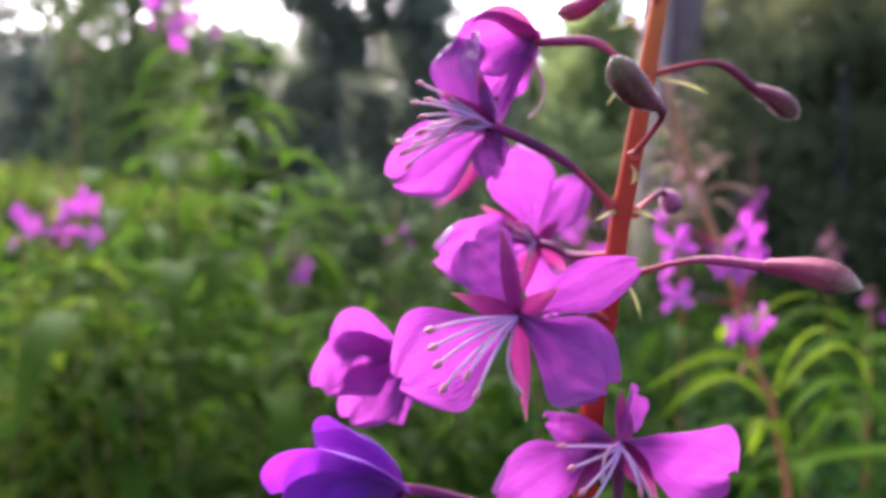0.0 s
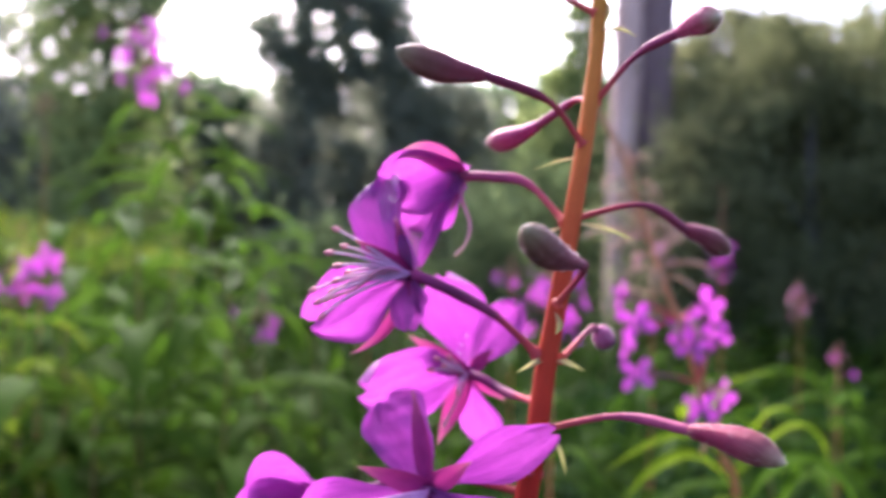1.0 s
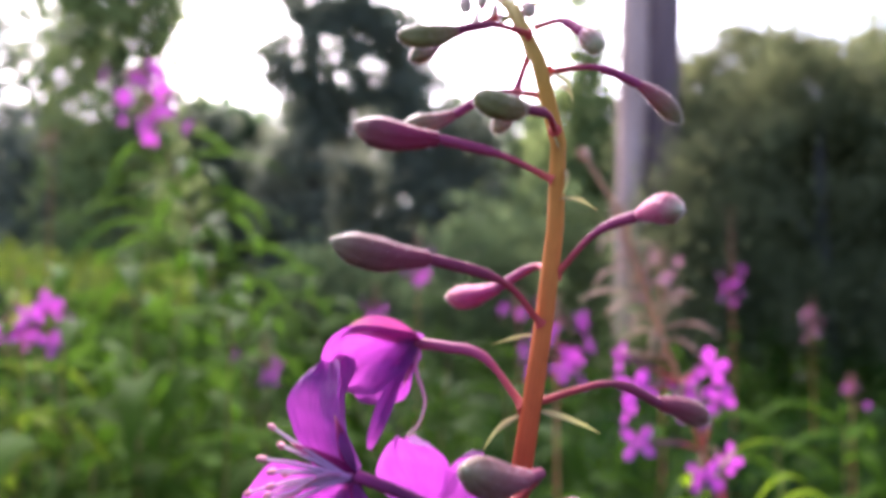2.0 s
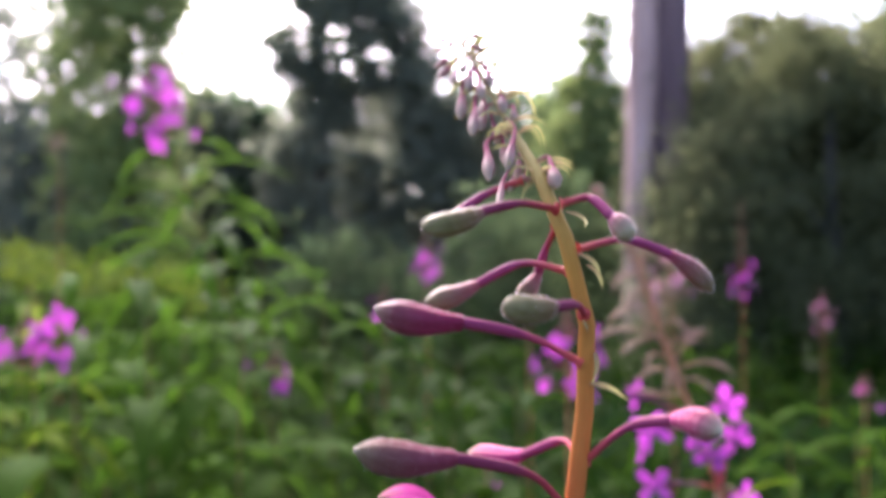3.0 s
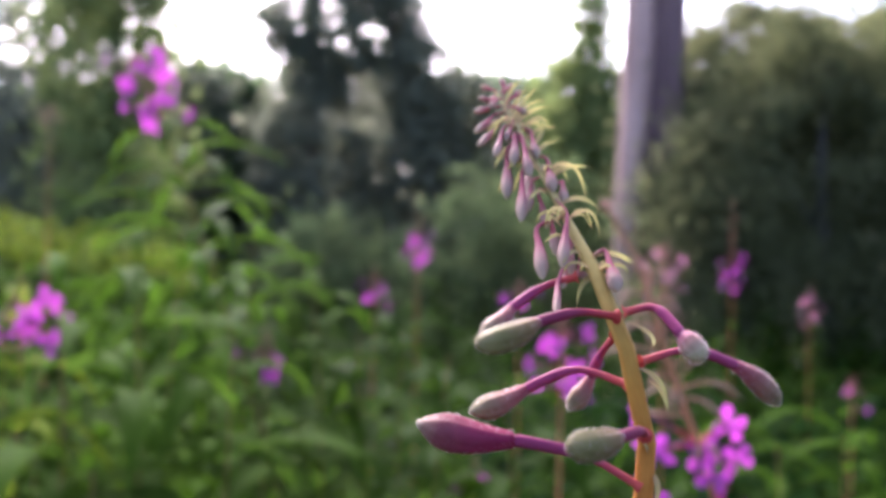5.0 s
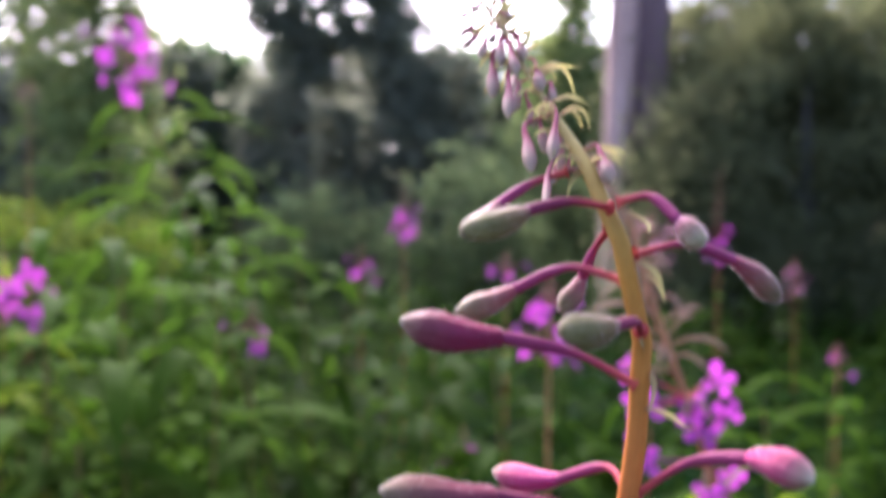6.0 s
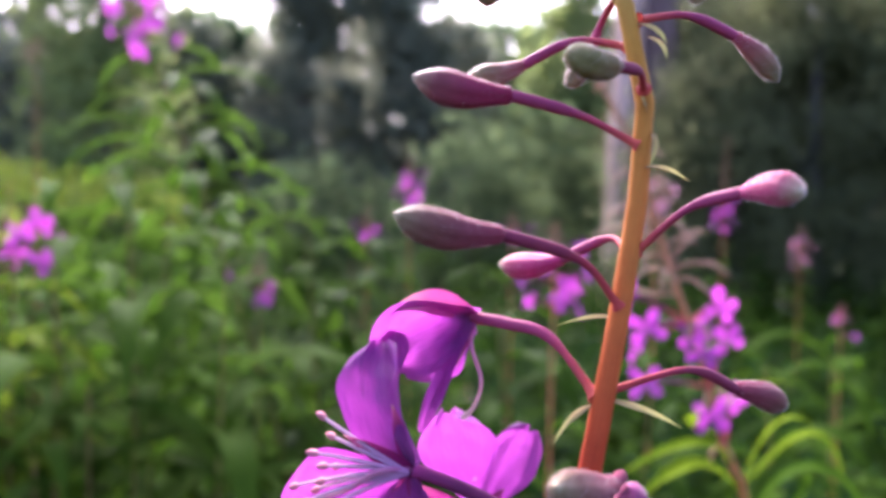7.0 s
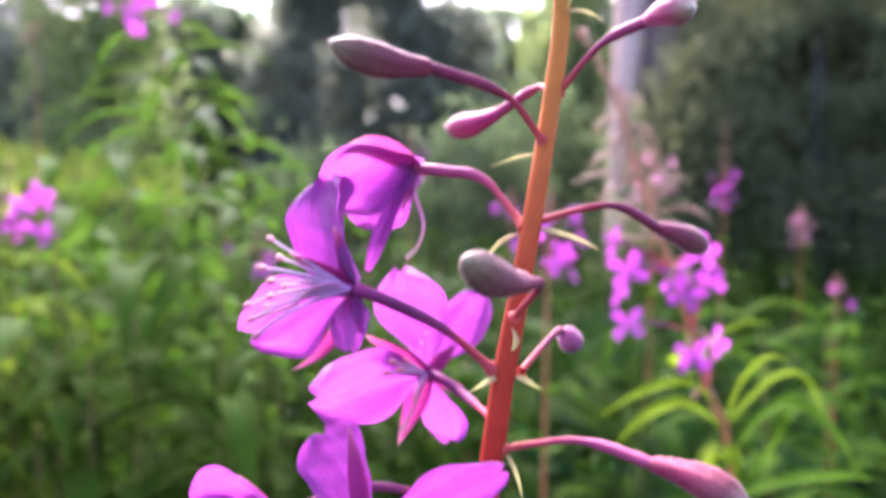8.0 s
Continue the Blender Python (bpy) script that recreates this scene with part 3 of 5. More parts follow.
def undergrowth(name, label, feet, heights, rng, leaf_mat, stem_mat, leaves=40, size=0.09, slim=0.17, stations=5, low=0.35):
    n = len(feet)
    head = np.concatenate([feet + rng.normal(size=(n, 2)) * 0.06, heights[:, None]], 1)
    foot = np.concatenate([feet, np.full((n, 1), -0.05)], 1)
    sv, sq = stem_field(foot, head, 0.0035)
    t = np.tile(np.linspace(low, 1.0, leaves), n) + rng.uniform(-0.01, 0.01, n * leaves)
    who = np.repeat(np.arange(n), leaves)
    base = foot[who] * (1 - t)[:, None] + head[who] * t[:, None]
    az = np.tile(np.arange(leaves) * 2.4, n) + rng.uniform(0, 6.3, n)[who] + rng.normal(size=n * leaves) * 0.3
    top = np.clip((1.02 - t) / 0.25, 0.3, 1)
    ln = size * rng.uniform(0.75, 1.25, n * leaves) * top
    lv, lq = leaf_field(base, az, rng.uniform(0.1, 0.75, n * leaves), ln, ln * slim * rng.uniform(0.8, 1.2, n * leaves), rng.uniform(0.25, 0.85, n * leaves), stations, rng.normal(size=n * leaves) * 0.35)
    me = quick_mesh(name, np.vstack([lv, sv]), np.vstack([lq, sq + len(lv)]), np.r_[np.zeros(len(lq)), np.ones(len(sq))])
    return tagged(link(name, me, [leaf_mat, stem_mat]), label, "undergrowth", kind="stuff")


def scatter(rng, n, near, far, left, right, wide=6.0):
    """Feet spread between two slopes x / y; where a slope is the edge of the stand, it goes on to the side."""
    y = np.sqrt(rng.uniform(near ** 2, far ** 2, n))
    x = y * rng.uniform(left, right, n)
    feet = [np.stack([x, y], -1)]
    dense = n / (0.5 * (right - left) * (far ** 2 - near ** 2))
    for edge, way in ((left, -1), (right, 1)):
        if abs(edge) > 0.55:
            y0 = near - 0.9
            m = int(0.5 * dense * wide * (far - y0))
            p = np.stack([way * rng.uniform(0, wide, m), rng.uniform(y0, far, m)], -1)
            p[:, 1] += 0.22 * np.sin(2.3 * p[:, 0]) + 0.15 * np.sin(5.1 * p[:, 0] + near) + rng.normal(size=m) * 0.12
            p = p[(np.abs(p[:, 0]) > abs(edge) * np.maximum(p[:, 1], 0)) & (np.hypot(p[:, 0], p[:, 1]) > 1.0)]
            feet.append(p)
    return np.vstack(feet)


def bank(x, y):
    """How tall the weeds stand."""
    s = x / np.maximum(y, 0.3)
    left = np.clip((-s - 0.18) / 0.2, 0, 1)
    return 1.02 + 0.30 * left * np.clip((y - 0.5) / 1.5, 0, 1) + 0.03 * np.sin(3.1 * x + 1.7 * y)


def weeds():
    rng = np.random.default_rng(11)
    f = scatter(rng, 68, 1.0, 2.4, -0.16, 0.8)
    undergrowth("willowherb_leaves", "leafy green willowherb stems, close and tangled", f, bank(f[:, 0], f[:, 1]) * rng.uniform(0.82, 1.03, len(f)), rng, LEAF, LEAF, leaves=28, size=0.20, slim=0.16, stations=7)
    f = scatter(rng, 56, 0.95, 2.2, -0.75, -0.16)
    undergrowth("willowherb_leaves", "willowherb in a sunlit leaf colour, leafy to the ground", f, rng.uniform(0.92, 1.17, len(f)), rng, LEAF_LIT, LEAF, leaves=34, size=0.17, slim=0.20, stations=7, low=0.5)
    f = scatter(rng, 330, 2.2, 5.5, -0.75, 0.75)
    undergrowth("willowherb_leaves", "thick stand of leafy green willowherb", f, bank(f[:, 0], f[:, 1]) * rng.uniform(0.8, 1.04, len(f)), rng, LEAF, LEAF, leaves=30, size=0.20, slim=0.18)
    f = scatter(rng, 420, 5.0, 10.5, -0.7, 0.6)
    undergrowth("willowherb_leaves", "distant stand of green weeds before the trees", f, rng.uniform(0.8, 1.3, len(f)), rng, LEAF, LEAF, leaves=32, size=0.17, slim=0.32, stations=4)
    f = scatter(rng, 46, 0.95, 2.2, -0.75, -0.24)
    undergrowth("nettle_leaves", "fresh green nettles with broad leaves", f, rng.uniform(0.92, 1.16, len(f)), rng, LEAF_BACKLIT, LEAF, leaves=34, size=0.13, slim=0.34, stations=5)
    f = scatter(rng, 150, 2.7, 4.2, -0.85, -0.20)
    slope = np.clip(-f[:, 0] / np.maximum(f[:, 1], 0.3), 0.2, 0.55)
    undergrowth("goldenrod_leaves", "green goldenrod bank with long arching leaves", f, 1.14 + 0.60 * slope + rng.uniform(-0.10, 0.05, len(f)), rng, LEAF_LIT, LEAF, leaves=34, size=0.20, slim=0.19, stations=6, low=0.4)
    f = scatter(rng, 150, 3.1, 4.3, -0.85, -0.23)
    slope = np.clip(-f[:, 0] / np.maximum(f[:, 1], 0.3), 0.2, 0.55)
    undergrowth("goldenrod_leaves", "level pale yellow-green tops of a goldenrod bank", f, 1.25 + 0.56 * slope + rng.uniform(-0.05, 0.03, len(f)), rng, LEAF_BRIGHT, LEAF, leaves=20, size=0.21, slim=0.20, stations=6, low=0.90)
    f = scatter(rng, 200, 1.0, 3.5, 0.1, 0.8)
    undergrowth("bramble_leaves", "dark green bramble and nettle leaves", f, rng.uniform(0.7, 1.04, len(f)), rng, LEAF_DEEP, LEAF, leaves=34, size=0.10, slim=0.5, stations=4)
    a = rng.uniform(1.65, 4.63, 1150) + 1.5708
    r = np.sqrt(rng.uniform(0.9, 42.0, len(a)))
    f = np.stack([r * np.cos(a), r * np.sin(a)], -1)
    undergrowth("meadow_weeds", "waist-high green weeds round the clearing", f, rng.uniform(0.5, 1.05, len(f)), rng, LEAF, LEAF, leaves=26, size=0.16, slim=0.24, stations=4)
    f = scatter(rng, 240, 0.9, 3.2, -0.55, 0.3)
    undergrowth("bramble_leaves", "low green leaves deep among the stems", f, rng.uniform(0.6, 1.0, len(f)), rng, LEAF_MID, LEAF, leaves=34, size=0.10, slim=0.45)


weeds()


def grass():
    """Low grass all round, under and between the weeds."""
    rng = np.random.default_rng(12)
    n = 24000
    r = 7.0 * np.sqrt(rng.uniform(0.0009, 1, n))
    a = rng.uniform(0, 6.2832, n)
    base = np.stack([r * np.cos(a), r * np.sin(a), np.full(n, -0.05)], -1)
    ln = rng.uniform(0.12, 0.42, n)
    v, q = leaf_field(base, rng.uniform(0, 6.3, n), rng.uniform(0.9, 1.5, n), ln, np.full(n, 0.007), rng.uniform(0.05, 0.5, n), 3, rng.normal(size=n) * 0.3)
    tagged(link("meadow_grass", quick_mesh("meadow_grass", v, q), [LEAF]), "green meadow grass, knee high at most", "grass", kind="stuff")


grass()

# ---------------------------------------------------------------- other fireweed plants
def open_flower_mesh(seed, size=0.013):
    """Four petals and four sepals of a far flower as one mesh each."""
    rng = np.random.default_rng(seed)
    pv, pq = [], []
    for k, a in enumerate((0.5, 2.3, 3.8, 5.6)):
        d = np.array((math.cos(a), -0.25, math.sin(a)))
        line = bezier((0, 0, 0), d * size * 0.5 + (0, -size * 0.25, 0), d * size * rng.uniform(0.9, 1.1), 7)
        me = blade("tmp", line, size * rng.uniform(0.52, 0.72), (0, -1, 0.15), "petal", 0.3, 0.08, seed * 10 + k, 5)
        v = np.array([p.co for p in me.vertices])
        pq.append(np.array([p.vertices for p in me.polygons]) + sum(len(w) for w in pv))
        pv.append(v)
        bpy.data.meshes.remove(me)
    me = quick_mesh("petals", np.vstack(pv), np.vstack(pq))
    me.uv_layers.new(name="UVMap").data.foreach_set("uv", np.full(len(me.loops) * 2, 0.6, np.float32))
    return me


FLOWER_MESHES = []


def set_flower(parent, at, turn, scale, pale=False):
    """One open flower of a neighbouring plant, with its stalk."""
    if not FLOWER_MESHES:
        for k in range(5):
            FLOWER_MESHES.append(open_flower_mesh(k))
            FLOWER_MESHES[-1].materials.append(PETAL)
            me = FLOWER_MESHES[-1].copy()
            me.materials[0] = PETAL_PALE
            FLOWER_MESHES.append(me)
    k = random.randrange(5) * 2 + (1 if pale else 0)
    ob = new("flower", FLOWER_MESHES[k])
    ob.parent = parent
    ob.matrix_basis = Matrix.Translation(at) @ Euler((random.uniform(-0.5, 0.2), random.uniform(-0.7, 0.7), turn)).to_matrix().to_4x4() @ Matrix.Diagonal((scale, scale, scale, 1))
    return ob


def neighbour(x, y, height, flowers, label, bend=(0.0, 0.0), bloom=0.12, plume=0.10, leaf_from=0.35, leaves=30, leaf=0.10, seed=1, mat=None, pale=False, spread=0.035, seeds=0, slim=0.18, size=1.0, stout=0.0045, reach=1.0):
    """A fireweed further off: stem, arched leaves, flowers round the top and a spike of closed buds above them."""
    rng = np.random.default_rng(seed)
    random.seed(seed)
    root = new("fireweed")
    root.location = (x, y, 0)
    tagged(root, label, "flower plant", "fireweed plants in the meadow")
    line = smooth_line([(-bend[0], -bend[1], -0.05), (-bend[0] * 0.6, -bend[1] * 0.6, height * 0.5), (-bend[0] * 0.2, 0, height * 0.85), (0, 0, height)], 24)
    link("stem", tube("stem", line, np.linspace(stout, stout * 0.27, 24), 8), [STEM_GREEN if leaves > 20 else STEM_RED], root)

    def spot(h):
        return np.array([np.interp(h, line[:, 2], line[:, c]) for c in range(3)])
    top = height - plume
    for k in range(leaves):
        h = leaf_from + (top - bloom - leaf_from) * (k / max(leaves - 1, 1))
        a = k * 2.4 + seed
        ln = leaf * rng.uniform(0.8, 1.2) * (1 if k < leaves * 0.85 else 0.75)
        p = spot(h)
        d = np.array((math.cos(a), math.sin(a), 0))
        arc = bezier(p, p + d * ln * 0.55 * reach + (0, 0, ln * rng.uniform(0.22, 0.5)), p + d * ln * rng.uniform(0.8, 0.95) * reach + (0, 0, -ln * rng.uniform(-0.1, 0.45)), 8)
        link("leaf", blade("leaf", arc, ln * slim * rng.uniform(0.85, 1.15), (0, 0, 1), "leaf", 0.3, 0.05, k, 5), [mat or LEAF_MID], root)
    for k in range(flowers):
        h = top - bloom * (1 - (k + 0.5) / max(flowers, 1))
        a = k * 2.4 + seed * 1.3
        d = np.array((math.cos(a), math.sin(a), 0))
        p = spot(h)
        q = p + d * spread * rng.uniform(0.7, 1.2) + (0, 0, 0.004)
        link("pedicel", tube("pedicel", bezier(p, (p + q) / 2 + (0, 0, 0.006), q, 5), np.full(5, 0.0011), 5), [OVARY], root)
        set_flower(root, q, a + 1.57, rng.uniform(0.9, 1.25) * size, pale)
    for k in range(16 if plume > 0 else 0):
        f = k / 15
        p = spot(top + plume * f * 0.97)
        a = k * 2.4 + seed
        ln = 0.024 * (1 - 0.75 * f)
        q = p + np.array((math.cos(a) * ln, math.sin(a) * ln, -ln * 0.9 + 0.01 * f))
        link("flower_bud", tube("flower_bud", bezier(p, (p + q) / 2 + (0, 0, ln * 0.3), q, 7), np.array((0.4, 0.4, 0.5, 1.0, 1.5, 1.2, 0.2)) * 0.0011 * (1 - 0.5 * f), 6), [YOUNG], root)
    for k in range(seeds):
        p = spot(top - bloom * 1.2 + (bloom + plume * 0.8) * k / max(seeds - 1, 1))
        a = rng.uniform(0, 6.3)
        d = np.array((math.cos(a), math.sin(a) * 0.6, 0))
        q = p + d * rng.uniform(0.02, 0.045) + (0, 0, rng.uniform(-0.015, 0.015))
        link("seed_pod", tube("seed_pod", bezier(p, (p + q) / 2 + (0, 0, 0.012), q, 8), np.array((0.6, 0.7, 0.9, 1.3, 1.5, 1.3, 0.9, 0.3)) * 0.001, 6), [DRY], root)
    return root


def leaf_at(root, foot, a, b, c, width, mat):
    arc = bezier(np.array(a) - foot, np.array(b) - foot, np.array(c) - foot, 14)
    link("leaf", blade("leaf", arc, width, (0, -0.25, 1), "leaf", 0.35, 0.06, int(abs(a[0] * 999 + c[2] * 777)), 7), [mat], root)


def bloom_at(root, foot, line, at, scale):
    p = np.array(at) - foot
    s = line[np.argmin(np.linalg.norm(line - p - (0, 0, -0.012), axis=1))]
    link("pedicel", tube("pedicel", bezier(s, (s + p) / 2 + (0, 0, 0.005), p, 6), np.full(6, 0.0011), 6), [OVARY], root)
    set_flower(root, p, math.atan2(p[1] - s[1], p[0] - s[0]) * 0.3, scale)


def pod_at(root, foot, a, b, c):
    arc = bezier(np.array(a) - foot, np.array(b) - foot, np.array(c) - foot, 9)
    link("seed_pod", tube("seed_pod", arc, np.array((0.7, 0.6, 0.6, 0.8, 1.1, 1.4, 1.4, 0.9, 0.3)) * 0.001, 7), [DRY], root)


def near_neighbour():
    root = new("fireweed")
    foot = np.array((0.275, 0.52, 0))
    root.location = foot
    tagged(root, "fireweed with faded top, violet flowers and lime green leaves", "flower plant", "fireweed plants in the meadow")
    line = smooth_line([np.array(p) - foot for p in ((0.275, 0.52, -0.05), (0.27, 0.515, 0.7), (0.227, 0.500, 1.148), (0.211, 0.500, 1.196), (0.195, 0.500, 1.251), (0.179, 0.500, 1.297), (0.172, 0.500, 1.313), (0.160, 0.500, 1.347), (0.148, 0.500, 1.387), (0.133, 0.500, 1.412), (0.124, 0.500, 1.428))], 40)
    link("stem", tube("stem", line, np.linspace(0.0046, 0.0016, 40), 10), [STEM_RED], root)

    leaf_at(root, foot, (0.21, 0.5, 1.204), (0.189, 0.482, 1.241), (0.129, 0.47, 1.204), 0.0101, LEAF_LIME)
    leaf_at(root, foot, (0.215, 0.5, 1.189), (0.181, 0.482, 1.231), (0.141, 0.47, 1.188), 0.0111, LEAF_LIME)
    leaf_at(root, foot, (0.2, 0.5, 1.224), (0.167, 0.482, 1.231), (0.182, 0.47, 1.248), 0.0080, LEAF_LIME)
    leaf_at(root, foot, (0.201, 0.5, 1.232), (0.208, 0.482, 1.264), (0.231, 0.47, 1.26), 0.0071, LEAF_LIME)
    leaf_at(root, foot, (0.218, 0.5, 1.196), (0.225, 0.482, 1.249), (0.243, 0.47, 1.238), 0.0090, LEAF_LIME)
    leaf_at(root, foot, (0.218, 0.5, 1.192), (0.256, 0.482, 1.257), (0.262, 0.47, 1.207), 0.0085, LEAF_LIME)
    leaf_at(root, foot, (0.224, 0.5, 1.176), (0.252, 0.482, 1.242), (0.286, 0.47, 1.172), 0.0133, LEAF_LIT)
    leaf_at(root, foot, (0.225, 0.5, 1.148), (0.269, 0.482, 1.172), (0.302, 0.47, 1.168), 0.0139, LEAF_LIT)
    leaf_at(root, foot, (0.205, 0.5, 1.159), (0.206, 0.482, 1.194), (0.212, 0.47, 1.174), 0.0095, LEAF_LIME)
    leaf_at(root, foot, (0.228, 0.5, 1.155), (0.254, 0.482, 1.196), (0.24, 0.47, 1.212), 0.0095, LEAF_LIT)
    leaf_at(root, foot, (0.216, 0.500, 1.182), (0.195, 0.480, 1.185), (0.190, 0.470, 1.168), 0.0073, LEAF_BRIGHT)
    leaf_at(root, foot, (0.218, 0.500, 1.182), (0.219, 0.480, 1.181), (0.213, 0.470, 1.164), 0.0068, LEAF_LIME)
    leaf_at(root, foot, (0.212, 0.500, 1.196), (0.190, 0.530, 1.210), (0.186, 0.550, 1.183), 0.0100, LEAF)
    leaf_at(root, foot, (0.220, 0.500, 1.175), (0.265, 0.540, 1.207), (0.287, 0.560, 1.183), 0.0100, LEAF)
    leaf_at(root, foot, (0.228, 0.500, 1.139), (0.189, 0.500, 1.157), (0.159, 0.480, 1.134), 0.0133, LEAF)
    bloom_at(root, foot, line, (0.151, 0.480, 1.290), 0.96)
    bloom_at(root, foot, line, (0.150, 0.510, 1.276), 0.88)
    bloom_at(root, foot, line, (0.152, 0.480, 1.258), 0.92)
    bloom_at(root, foot, line, (0.183, 0.500, 1.284), 0.88)
    bloom_at(root, foot, line, (0.206, 0.520, 1.298), 0.96)
    bloom_at(root, foot, line, (0.207, 0.510, 1.280), 0.88)
    bloom_at(root, foot, line, (0.184, 0.480, 1.275), 0.81)
    bloom_at(root, foot, line, (0.189, 0.480, 1.240), 0.92)
    bloom_at(root, foot, line, (0.216, 0.520, 1.241), 0.81)
    bloom_at(root, foot, line, (0.148, 0.520, 1.305), 0.73)
    pod_at(root, foot, (0.163, 0.500, 1.337), (0.143, 0.500, 1.353), (0.121, 0.500, 1.339))
    pod_at(root, foot, (0.168, 0.500, 1.320), (0.192, 0.500, 1.333), (0.206, 0.500, 1.316))
    pod_at(root, foot, (0.159, 0.500, 1.347), (0.170, 0.500, 1.377), (0.157, 0.500, 1.365))
    pod_at(root, foot, (0.150, 0.500, 1.380), (0.147, 0.500, 1.360), (0.154, 0.500, 1.343))
    pod_at(root, foot, (0.168, 0.500, 1.323), (0.178, 0.500, 1.344), (0.185, 0.500, 1.337))
    pod_at(root, foot, (0.161, 0.500, 1.343), (0.142, 0.500, 1.337), (0.137, 0.500, 1.330))
    pod_at(root, foot, (0.173, 0.500, 1.313), (0.161, 0.500, 1.330), (0.147, 0.500, 1.315))
    pod_at(root, foot, (0.153, 0.500, 1.370), (0.163, 0.500, 1.383), (0.171, 0.500, 1.360))
    pod_at(root, foot, (0.164, 0.500, 1.333), (0.181, 0.500, 1.347), (0.190, 0.500, 1.342))
    pod_at(root, foot, (0.175, 0.500, 1.306), (0.158, 0.500, 1.306), (0.142, 0.500, 1.310))
    pod_at(root, foot, (0.157, 0.500, 1.357), (0.137, 0.500, 1.363), (0.130, 0.500, 1.347))
    pod_at(root, foot, (0.152, 0.500, 1.375), (0.136, 0.500, 1.383), (0.133, 0.500, 1.367))
    pod_at(root, foot, (0.166, 0.500, 1.327), (0.151, 0.500, 1.337), (0.153, 0.500, 1.318))
    pod_at(root, foot, (0.160, 0.500, 1.347), (0.174, 0.500, 1.357), (0.178, 0.500, 1.337))
    pod_at(root, foot, (0.150, 0.500, 1.383), (0.156, 0.500, 1.397), (0.163, 0.500, 1.385))
    pod_at(root, foot, (0.171, 0.500, 1.315), (0.185, 0.500, 1.320), (0.196, 0.500, 1.303))
    pod_at(root, foot, (0.155, 0.500, 1.363), (0.145, 0.500, 1.375), (0.142, 0.500, 1.357))
    rng = np.random.default_rng(91)
    for k in range(14):
        p = line[33 + k // 2] + foot
        d = np.array((rng.uniform(-1, 1), rng.uniform(-0.6, 0.6), 0)) * rng.uniform(0.006, 0.013)
        drop = rng.uniform(0.004, 0.022)
        pod_at(root, foot, p, p + d + (0, 0, 0.006), p + d * 1.25 - (0, 0, drop))


def neighbours():
    neighbour(-0.435, 1.400, 1.709, 13, "tall fireweed with arched leaves and a few magenta flowers on top", bend=(-0.5, 0.1), bloom=0.11, plume=0.01, leaves=66, leaf=0.19, slim=0.165, leaf_from=0.8, seed=21, spread=0.042, size=1.35, mat=LEAF_BACKLIT, stout=0.008, reach=1.25)
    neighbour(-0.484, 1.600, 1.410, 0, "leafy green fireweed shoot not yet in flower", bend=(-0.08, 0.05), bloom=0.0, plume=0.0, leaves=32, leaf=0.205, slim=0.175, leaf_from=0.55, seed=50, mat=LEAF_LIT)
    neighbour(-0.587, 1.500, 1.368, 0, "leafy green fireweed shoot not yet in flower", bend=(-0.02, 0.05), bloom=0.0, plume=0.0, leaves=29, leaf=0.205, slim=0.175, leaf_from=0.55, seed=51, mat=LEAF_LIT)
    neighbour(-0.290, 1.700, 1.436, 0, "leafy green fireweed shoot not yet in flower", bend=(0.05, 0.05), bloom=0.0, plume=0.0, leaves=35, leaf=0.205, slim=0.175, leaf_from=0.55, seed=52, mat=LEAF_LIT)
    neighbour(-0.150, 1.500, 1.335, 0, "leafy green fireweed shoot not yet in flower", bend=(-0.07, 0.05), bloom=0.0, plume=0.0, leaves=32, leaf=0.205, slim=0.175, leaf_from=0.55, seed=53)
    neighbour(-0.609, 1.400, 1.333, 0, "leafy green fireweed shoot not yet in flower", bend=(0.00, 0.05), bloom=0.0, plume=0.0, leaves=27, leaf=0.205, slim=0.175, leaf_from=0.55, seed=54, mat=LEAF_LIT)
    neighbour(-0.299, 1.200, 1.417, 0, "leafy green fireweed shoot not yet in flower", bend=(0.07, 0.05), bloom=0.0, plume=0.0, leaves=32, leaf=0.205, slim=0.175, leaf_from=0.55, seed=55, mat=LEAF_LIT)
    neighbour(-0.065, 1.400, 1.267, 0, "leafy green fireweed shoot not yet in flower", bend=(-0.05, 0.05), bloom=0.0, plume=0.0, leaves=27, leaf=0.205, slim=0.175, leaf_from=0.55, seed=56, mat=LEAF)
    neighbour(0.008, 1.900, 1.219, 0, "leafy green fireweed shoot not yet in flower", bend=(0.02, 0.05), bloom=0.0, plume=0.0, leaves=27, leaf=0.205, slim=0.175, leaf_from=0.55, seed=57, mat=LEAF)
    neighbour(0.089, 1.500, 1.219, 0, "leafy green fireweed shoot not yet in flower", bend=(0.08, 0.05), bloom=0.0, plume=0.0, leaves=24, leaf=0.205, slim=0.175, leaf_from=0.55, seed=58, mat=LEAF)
    neighbour(-0.282, 0.950, 1.333, 0, "leafy green fireweed shoot not yet in flower", bend=(-0.03, 0.05), bloom=0.0, plume=0.0, leaves=27, leaf=0.205, slim=0.175, leaf_from=0.55, seed=59, mat=LEAF_BACKLIT)
    neighbour(-0.177, 0.950, 1.285, 0, "leafy green fireweed shoot not yet in flower", bend=(0.03, 0.05), bloom=0.0, plume=0.0, leaves=27, leaf=0.205, slim=0.175, leaf_from=0.55, seed=60, mat=LEAF_BACKLIT)
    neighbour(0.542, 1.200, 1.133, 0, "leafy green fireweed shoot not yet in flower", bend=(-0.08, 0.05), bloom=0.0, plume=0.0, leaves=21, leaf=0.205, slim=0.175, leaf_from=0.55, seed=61)
